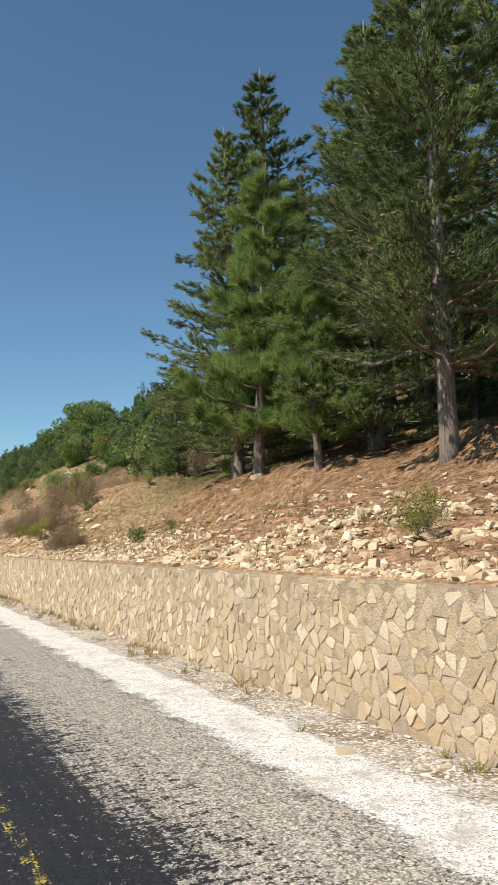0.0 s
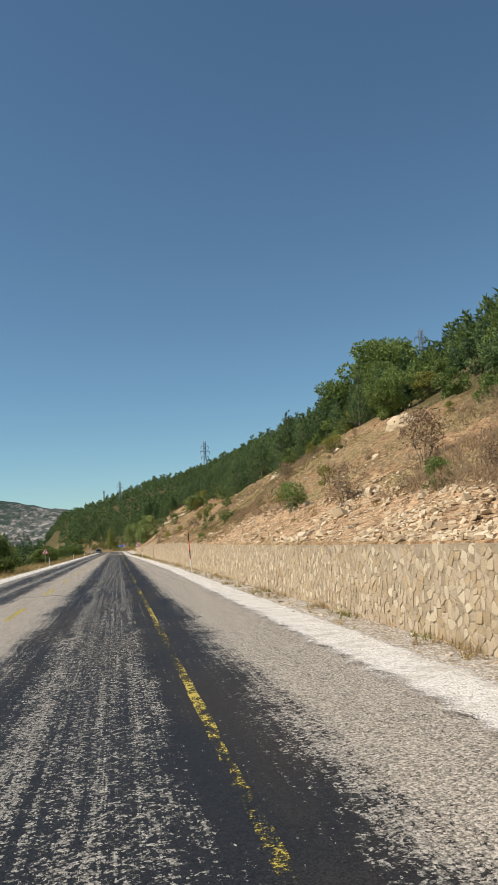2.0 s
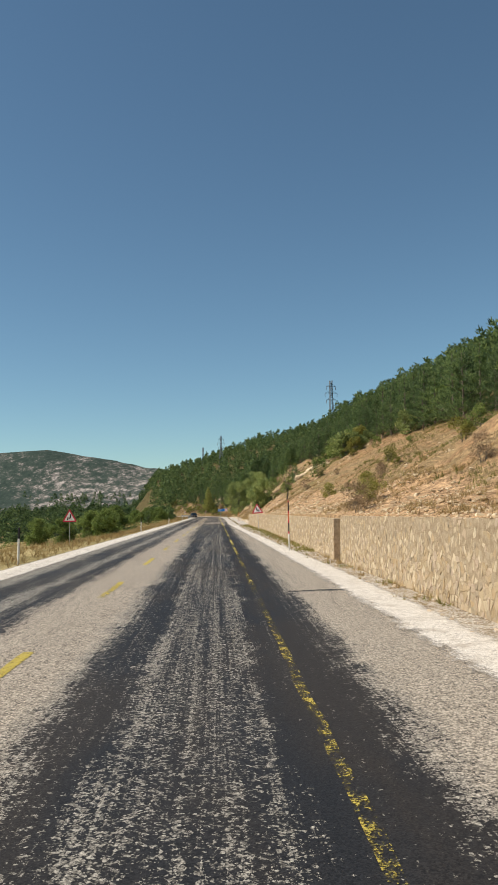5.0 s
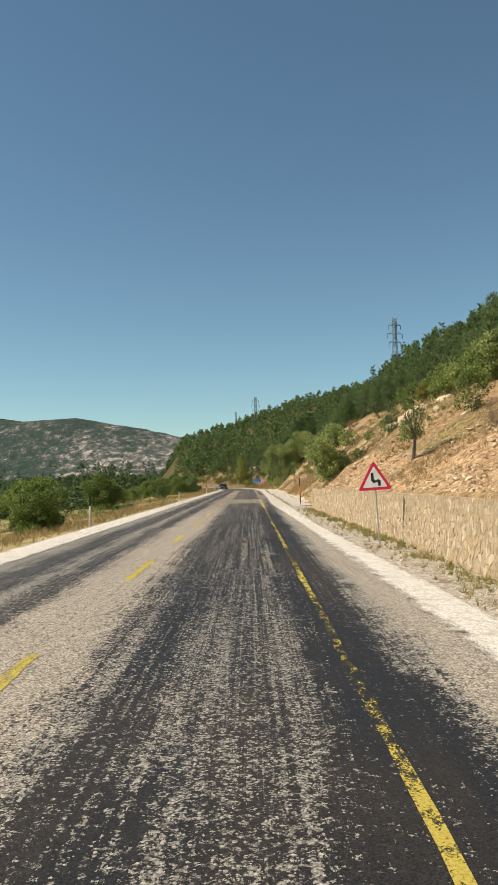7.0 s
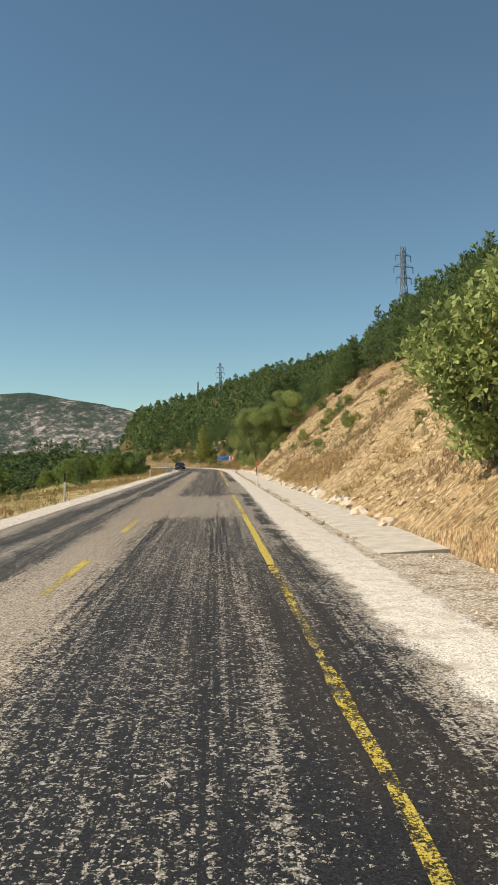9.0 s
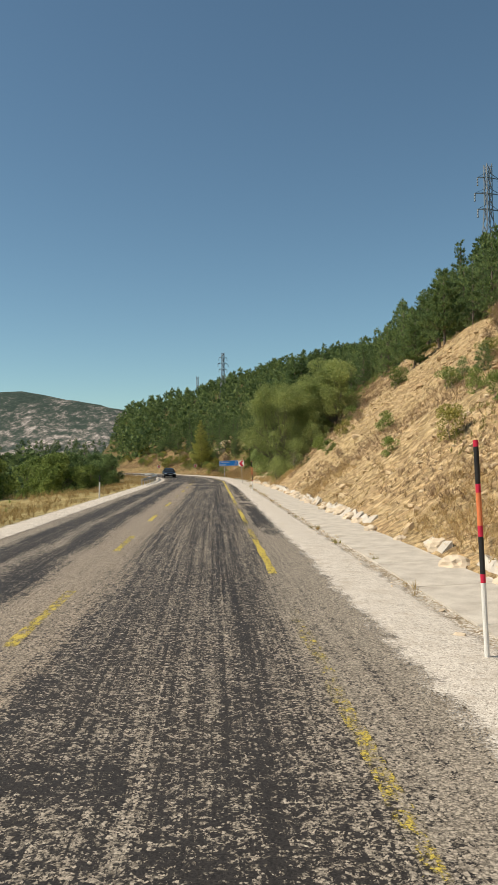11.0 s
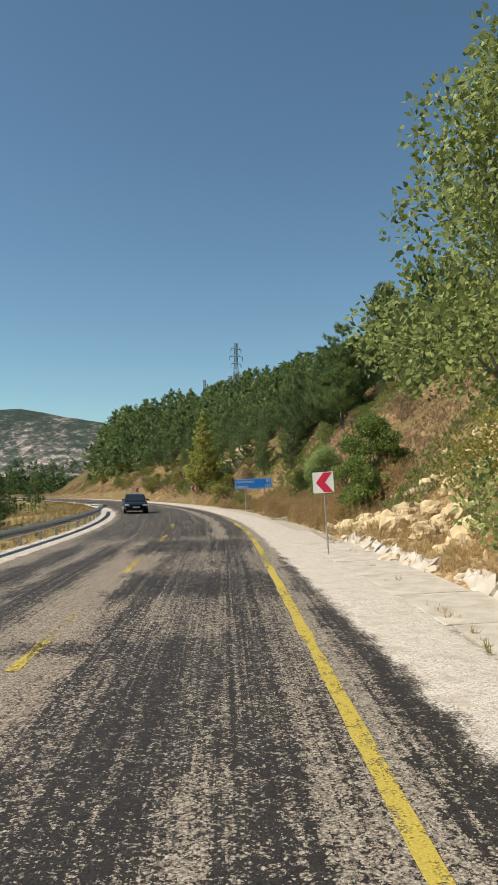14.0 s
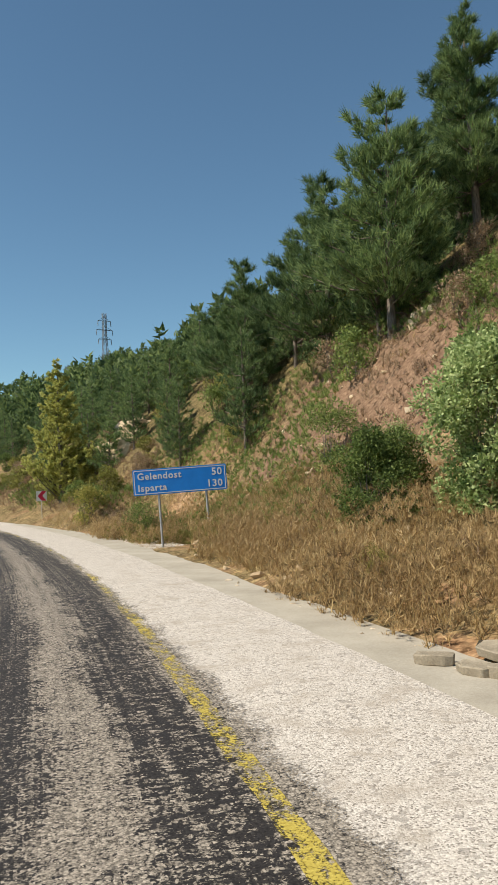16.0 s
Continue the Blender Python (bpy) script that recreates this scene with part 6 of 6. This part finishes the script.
def warning_sign(x, y, z, side, low, label, turn=0.0, lean=0.0, flip=1):
    ob = thing("warning_sign", label, "road sign", "warning signs", pose(x, y, z, 0, lean, turn))
    part("post", tube([(0, 0.05, -0.2), (0, 0.05, low + side * 0.75)], [0.021, 0.021], 12), M_STEEL, ob, "grey steel post")
    part("border", plate(rounded(triangle(side, low), 0.06), 0.012), M_RED, ob, "red triangular border")
    inner = triangle(side * 0.72, low + side * 0.082)
    face = part("face", plate(rounded(inner, 0.03), 0.004), M_WHITE, ob, "white face")
    face.location = (0, -0.004, 0)
    s = side
    zz = low + s * 0.14
    bend = [(0.09, -0.02), (0.17, -0.02), (0.17, 0.13), (0.1, 0.19), (0.04, 0.13), (-0.02, 0.19), (-0.02, 0.37), (-0.1, 0.37), (-0.1, 0.14), (-0.03, 0.06), (0.06, 0.09), (0.09, 0.1)]
    pts = [(flip * a * s, zz + b * s) for a, b in bend]
    arrow = part("arrow", plate(pts if flip > 0 else pts[::-1], 0.003), M_BLACK, ob, "black winding-road arrow")
    arrow.location = (0, -0.008, 0)
    for zc in (low + s * 0.12, low + s * 0.5):
        bm = bmesh.new()
        box(bm, -0.06, 0.06, 0.012, 0.085, zc - 0.02, zc + 0.02, 0.004)
        part("clamp", bm, M_STEEL, ob)
    return ob


warning_sign(3.7, 173.2, 0.0, 1.02, 1.62, "red and white triangular bend warning sign before the wall", -14, -3.0)
warning_sign(-10.8, 163.5, height(-10.8, 163.5), 1.1, 1.75, "red and white triangular bend warning sign beside dry field", -4, 0, -1)


def chevron(x, y, z, size, centre, label, turn=0.0, lean=0.0):
    ob = thing("chevron_sign", label, "road sign", "chevron signs", pose(x, y, z, 0, lean, turn))
    part("post", tube([(0, 0.045, -0.2), (0, 0.045, centre + size * 0.45)], [0.02, 0.02], 12), M_STEEL, ob, "grey steel post")
    h = size / 2
    part("panel", plate(rounded([(-h, centre - h), (h, centre - h), (h, centre + h), (-h, centre + h)], 0.03), 0.014), M_WHITE, ob, "white square panel")
    w = size * 0.32
    pts = [(-h * 0.7, centre), (h * 0.05, centre - h * 0.94), (h * 0.05 + w * 1.35, centre - h * 0.94), (-h * 0.7 + w * 1.35, centre), (h * 0.05 + w * 1.35, centre + h * 0.94), (h * 0.05, centre + h * 0.94)]
    c = part("arrow", plate(pts, 0.003), M_RED, ob, "red arrow pointing into the bend")
    c.location = (0, -0.004, 0)
    for zc in (centre - h * 0.5, centre + h * 0.5):
        bm = bmesh.new()
        box(bm, -0.05, 0.05, 0.014, 0.08, zc - 0.02, zc + 0.02, 0.004)
        part("clamp", bm, M_STEEL, ob)
    return ob


chevron(2.74, 315.1, 0.0, 0.6, 2.1, "red and white chevron sign on a leaning post", -16, -3.2)
chevron(-3.66, 377.2, 0.0, 0.6, 1.7, "red and white chevron sign at the bend", 8, 0)
chevron(-11.4, 391.8, 0.0, 0.6, 1.5, "small red and white chevron sign farther round the bend", 14, 0)


def letters(text, size, x, z, align, parent):
    cu = bpy.data.curves.new("text", "FONT")
    cu.body, cu.size, cu.align_x, cu.extrude, cu.resolution_u = text, size, align, 0.002, 3
    cu.offset = 0.006
    cu.space_character = 1.12
    tmp = bpy.data.objects.new("text", cu)
    me = bpy.data.meshes.new_from_object(tmp)
    bpy.data.objects.remove(tmp)
    ob = part("lettering", me, M_WHITE, parent, "white lettering")
    ob.matrix_basis = pose(x, -0.006, z, 90, 0, 0)
    return ob


def distance_sign():
    ob = thing("distance_sign", "blue distance sign with white town names on two posts", "road sign", "", pose(2.15, 354.5, 0.0, 0, -2.0, -3))
    w, lo, hi = 1.5, 1.72, 2.55
    for px in (-0.7, 0.82):
        part("post", tube([(px, 0.06, -0.35), (px, 0.06, hi - 0.1)], [0.04, 0.04], 12), M_STEEL, ob, "grey steel post")
    part("panel", plate(rounded([(-w, lo), (w, lo), (w, hi), (-w, hi)], 0.06), 0.02), M_BLUE, ob, "blue panel")
    for a, b, c, d in ((-w + 0.05, w - 0.05, lo + 0.035, lo + 0.06), (-w + 0.05, w - 0.05, hi - 0.06, hi - 0.035), (-w + 0.035, -w + 0.06, lo + 0.06, hi - 0.06), (w - 0.06, w - 0.035, lo + 0.06, hi - 0.06)):
        bm = bmesh.new()
        box(bm, a, b, -0.005, -0.001, c, d)
        part("rim", bm, M_WHITE, ob, "white rim")
    letters("Gelendost", 0.3, -w + 0.14, lo + 0.5, "LEFT", ob)
    letters("50", 0.32, w - 0.14, lo + 0.5, "RIGHT", ob)
    letters("Isparta", 0.3, -w + 0.14, lo + 0.13, "LEFT", ob)
    letters("130", 0.32, w - 0.14, lo + 0.13, "RIGHT", ob)
    for zc in (lo + 0.2, hi - 0.2):
        bm = bmesh.new()
        box(bm, -w + 0.1, w - 0.1, 0.021, 0.05, zc - 0.025, zc + 0.025, 0.004)
        part("rail", bm, M_STEEL, ob)


distance_sign()


# ---- guard rail ----
def guard_rail():
    ob = thing("guard_rail", "dusty steel guard rail on the inside of the bend", "guard rail")
    ys = np.arange(311, 357.1, 1.0)
    prof = [(0.0, 0.42), (-0.07, 0.47), (-0.07, 0.52), (0.0, 0.57), (-0.07, 0.62), (-0.07, 0.67), (0.0, 0.73)]
    verts, faces = [], []
    for i, y in enumerate(ys):
        f = max(0.0, (y - 353.5) / 3.5)
        u0 = -7.25 + 0.3 * (f > 0) - 1.2 * f * f
        for back in (0.0, 0.006):
            for a, b in prof:
                verts.append((float(shift(y)) + u0 - a - back, y, b + height(float(shift(y)) + u0, y) * 0.5))
    n = len(prof)
    for i in range(len(ys) - 1):
        for k in range(n - 1):
            a = i * 2 * n + k
            faces.append((a, a + 1, a + 1 + 2 * n, a + 2 * n))
            b = a + n
            faces.append((b, b + 2 * n, b + 1 + 2 * n, b + 1))
    part("beam", (verts, faces), M_STEEL, ob, "ribbed steel beam")
    for y in np.arange(311.5, 355, 3.0):
        x = float(shift(y)) - 7.4
        bm = bmesh.new()
        box(bm, -0.05, 0.05, -0.06, 0.06, -0.5, 0.72, 0.006)
        p = part("post", bm, M_STEEL, ob)
        p.location = (x, float(y), height(x, float(y)))


guard_rail()


# ---- lattice towers ----
def lattice(h, wb, wt):
    rods = []
    lv = [h * (1 - (1 - k / 9) ** 1.15) for k in range(10)]

    def w(z):
        return wb + (wt - wb) * min(z / (h * 0.72), 1.0)

    for sx, sy in ((1, 1), (1, -1), (-1, 1), (-1, -1)):
        rods.append(tube([(sx * w(z) / 2, sy * w(z) / 2, z) for z in lv], [0.07] * 10, 4))
    for a, b in zip(lv, lv[1:]):
        for ax in (0, 1):
            for s in (1, -1):
                for q in (1, -1):
                    pa, pb = [s * w(a) / 2] * 3, [s * w(b) / 2] * 3
                    pa[ax], pb[ax] = q * w(a) / 2, -q * w(b) / 2
                    pa[2], pb[2] = a, b
                    rods.append(tube([pa, pb], [0.035, 0.035], 4, False))
    return joined(rods)


M_LATTICE = speckled("tower_steel", (0.16, 0.19, 0.22), (0.26, 0.29, 0.32), 1.0, 0.6, 0.1, 10.0, 0.3)
tower_mesh = mesh_of("mast", *lattice(19.0, 2.2, 0.7))
arm_meshes = []
for ln in (1.5, 1.9, 1.5):
    arm_meshes.append(mesh_of("arm", *joined([tube([(-ln, 0, 0.0), (0, 0.35, 0.35), (ln, 0, 0.0)], [0.05] * 3, 4), tube([(-ln, 0, 0.0), (0, -0.35, -0.05), (ln, 0, 0.0)], [0.05] * 3, 4), tube([(-ln, 0, 0), (0, 0, 0.9), (ln, 0, 0)], [0.04] * 3, 4)])))
ins_mesh = mesh_of("insulator", *tube([(0, 0, 0), (0, 0, -0.25), (0, 0, -0.3), (0, 0, -0.6), (0, 0, -0.65), (0, 0, -1.0)], [0.05, 0.12, 0.05, 0.12, 0.05, 0.12], 8))
for x, y, top, turn in ((34.2, 328.4, 39.4, 10), (3.0, 497.5, 40.0, 20), (-7.3, 572.0, 40.3, 80), (62.0, 183.0, 41.5, 0)):
    ob = thing("transmission_tower", "grey steel lattice tower rising above the pines", "tower", "transmission towers", pose(x, y, top - 19.0, 0, 0, turn))
    part("mast", tower_mesh, M_LATTICE, ob)
    for k, z in enumerate((13.2, 15.2, 17.2)):
        a = part("arm", arm_meshes[k], M_LATTICE, ob)
        a.location = (0, 0, z)
        for s in (-1, 1):
            i = part("insulator", ins_mesh, M_LATTICE, a)
            i.location = (s * (1.5, 1.9, 1.5)[k] * 0.97, 0, 0)

# ---- broken blocks by the road ----
M_PLANK = speckled("weathered_slab", (0.2, 0.165, 0.115), (0.42, 0.36, 0.27), 3.0, 0.85, 0.3, 45.0, 0.4)
r = np.random.default_rng(404)
for x, y, z, ln, wd, th, turn, tip in ((2.62, 337.15, 0.085, 0.42, 0.24, 0.11, 140, 2), (2.8, 336.65, 0.085, 0.4, 0.26, 0.1, 118, -4), (3.08, 336.4, 0.09, 0.5, 0.3, 0.12, 152, 5), (3.4, 336.85, 0.12, 0.95, 0.4, 0.1, 128, -7), (3.36, 335.85, 0.08, 0.55, 0.34, 0.13, 120, 3), (3.66, 336.25, 0.17, 0.9, 0.32, 0.09, 136, 8)):
    bm = bmesh.new()
    n = 11
    ring = []
    for k in range(n):
        a = 6.283 * k / n + float(r.uniform(-0.15, 0.15))
        c, s = math.cos(a), math.sin(a)
        e = (abs(c) ** 5 + abs(s) ** 5) ** -0.2 * float(r.uniform(0.88, 1.04))
        ring.append((c * e * ln / 2, s * e * wd / 2))
    top = [bm.verts.new((px, py, th / 2 + float(r.uniform(-0.012, 0.012)))) for px, py in ring]
    low = [bm.verts.new((px * 0.94, py * 0.9, -th / 2)) for px, py in ring]
    bm.faces.new(top)
    bm.faces.new(low[::-1])
    for k in range(n):
        bm.faces.new((top[k - 1], low[k - 1], low[k], top[k]))
    bmesh.ops.recalc_face_normals(bm, faces=bm.faces)
    bmesh.ops.bevel(bm, geom=[e for e in bm.edges], offset=0.012, segments=1, affect='EDGES')
    me = bpy.data.meshes.new("concrete_block")
    bm.to_mesh(me)
    bm.free()
    ob = part("concrete_block", me, M_PLANK)
    ob.matrix_world = pose(x, y, z, tip, tip * 0.6, turn)
    tagged(ob, "broken weathered grey-tan concrete block lying beside the road", "block", "broken blocks by the road")


# ---- car ----
def car(x, y, turn):
    M_BODY = speckled("black_car_paint", (0.008, 0.009, 0.011), (0.014, 0.015, 0.018), 2.0, 0.25, 0.02, 30.0, 0.5)
    M_GLASS = Mat("tinted_glass", 0.08, 0.6).base((0.02, 0.025, 0.03)).m
    M_TYRE = speckled("tyre_rubber", (0.015, 0.015, 0.015), (0.03, 0.03, 0.03), 6.0, 0.9, 0.2)
    M_LAMP = Mat("headlight_glass", 0.1, 0.6).base((0.7, 0.72, 0.74)).m
    ob = thing("car", "black sedan on the road inside the bend", "car", "", pose(x, y, 0.0, 0, 0, turn))
    # Sections from nose (-y) to tail: y, half width, sill, shoulder height.
    secs = [(-2.2, 0.62, 0.34, 0.55), (-2.12, 0.78, 0.26, 0.68), (-1.8, 0.86, 0.22, 0.78), (-1.0, 0.89, 0.2, 0.9), (0.0, 0.9, 0.2, 0.94), (1.0, 0.9, 0.2, 0.96), (1.8, 0.87, 0.24, 0.98), (2.12, 0.8, 0.3, 0.92), (2.2, 0.66, 0.4, 0.7)]
    verts, faces = [], []
    for yy, w, lo, hi in secs:
        ring = [(-w * 0.9, lo), (-w, lo + 0.18), (-w, hi - 0.14), (-w * 0.93, hi - 0.03), (-w * 0.6, hi), (w * 0.6, hi), (w * 0.93, hi - 0.03), (w, hi - 0.14), (w, lo + 0.18), (w * 0.9, lo)]
        verts += [(a, yy, b) for a, b in ring]
    n = 10
    for i in range(len(secs) - 1):
        for k in range(n):
            k2 = (k + 1) % n
            faces.append((i * n + k, i * n + k2, (i + 1) * n + k2, (i + 1) * n + k))
    faces += [tuple(range(n))[::-1], tuple((len(secs) - 1) * n + k for k in range(n))]
    me = mesh_of("body", verts, faces, True)
    part("body", me, M_BODY, ob)
    roof = [(-1.0, 0.78, 0.88), (-0.25, 0.66, 1.36), (0.2, 0.64, 1.43), (0.9, 0.63, 1.4), (1.2, 0.66, 1.3), (1.75, 0.74, 0.97)]
    verts, faces = [], []
    for yy, w, z in roof:
        verts += [(-w, yy, z), (-w * 0.5, yy, z + 0.03), (w * 0.5, yy, z + 0.03), (w, yy, z), (w * 1.12 if z > 1 else w, yy, 0.85), (-w * 1.12 if z > 1 else -w, yy, 0.85)]
    for i in range(len(roof) - 1):
        for k in range(6):
            k2 = (k + 1) % 6
            faces.append((i * 6 + k, i * 6 + k2, (i + 1) * 6 + k2, (i + 1) * 6 + k))
    part("cabin", mesh_of("cabin", verts, faces, False), M_BODY, ob)
    part("windscreen", ([(-0.7, -0.97, 0.93), (0.7, -0.97, 0.93), (0.6, -0.27, 1.37), (-0.6, -0.27, 1.37), (-0.7, -0.99, 0.935), (0.7, -0.99, 0.935), (0.6, -0.29, 1.375), (-0.6, -0.29, 1.375)], [(0, 1, 2, 3), (7, 6, 5, 4), (0, 4, 5, 1), (2, 6, 7, 3), (1, 5, 6, 2), (3, 7, 4, 0)]), M_GLASS, ob, "dark windscreen")
    for s in (-1, 1):
        q = [(s * 0.845, -0.75, 0.95), (s * 0.845, 1.45, 0.97), (s * 0.7, 1.05, 1.32), (s * 0.7, -0.2, 1.32)]
        q2 = [(a + s * 0.012, b, c) for a, b, c in q]
        part("side_window", (q + q2, [(0, 1, 2, 3), (7, 6, 5, 4), (0, 4, 5, 1), (1, 5, 6, 2), (2, 6, 7, 3), (3, 7, 4, 0)]), M_GLASS, ob, "dark side window")
        bm = bmesh.new()
        box(bm, s * 0.66 - 0.17, s * 0.66 + 0.17, -2.19, -1.98, 0.56, 0.69, 0.03)
        part("headlight", bm, M_LAMP, ob, "clear headlight")
        bm = bmesh.new()
        box(bm, s * 0.93 - 0.09, s * 0.93 + 0.09, -0.72, -0.6, 0.94, 1.06, 0.03)
        part("mirror", bm, M_BODY, ob)
        for yy in (-1.35, 1.35):
            tyre = part("wheel", tube([(s * 0.9, yy, 0.31), (s * 0.86, yy, 0.31), (s * 0.72, yy, 0.31), (s * 0.68, yy, 0.31)], [0.27, 0.31, 0.31, 0.27], 20), M_TYRE, ob)
            part("rim", tube([(s * 0.915, yy, 0.31), (s * 0.88, yy, 0.31)], [0.19, 0.2], 16), M_STEEL, tyre, "grey alloy rim")
    bm = bmesh.new()
    box(bm, -0.26, 0.26, -2.225, -2.19, 0.42, 0.53, 0.004)
    part("number_plate", bm, M_WHITE, ob, "plain white plate")
    bm = bmesh.new()
    box(bm, -0.42, 0.42, -2.215, -2.17, 0.56, 0.66, 0.01)
    part("grille", bm, M_BLACK, ob, "black grille")
    return ob


car(-7.1, 352.5, 9.0)

# ---- single stones of the wall ----
for cx, v, f in single:
    mid = np.mean(np.array(v), 0)
    s = part("stone", mesh_of("stone", np.array(v) - mid, f), M_STONE, wall)
    s.location = mid
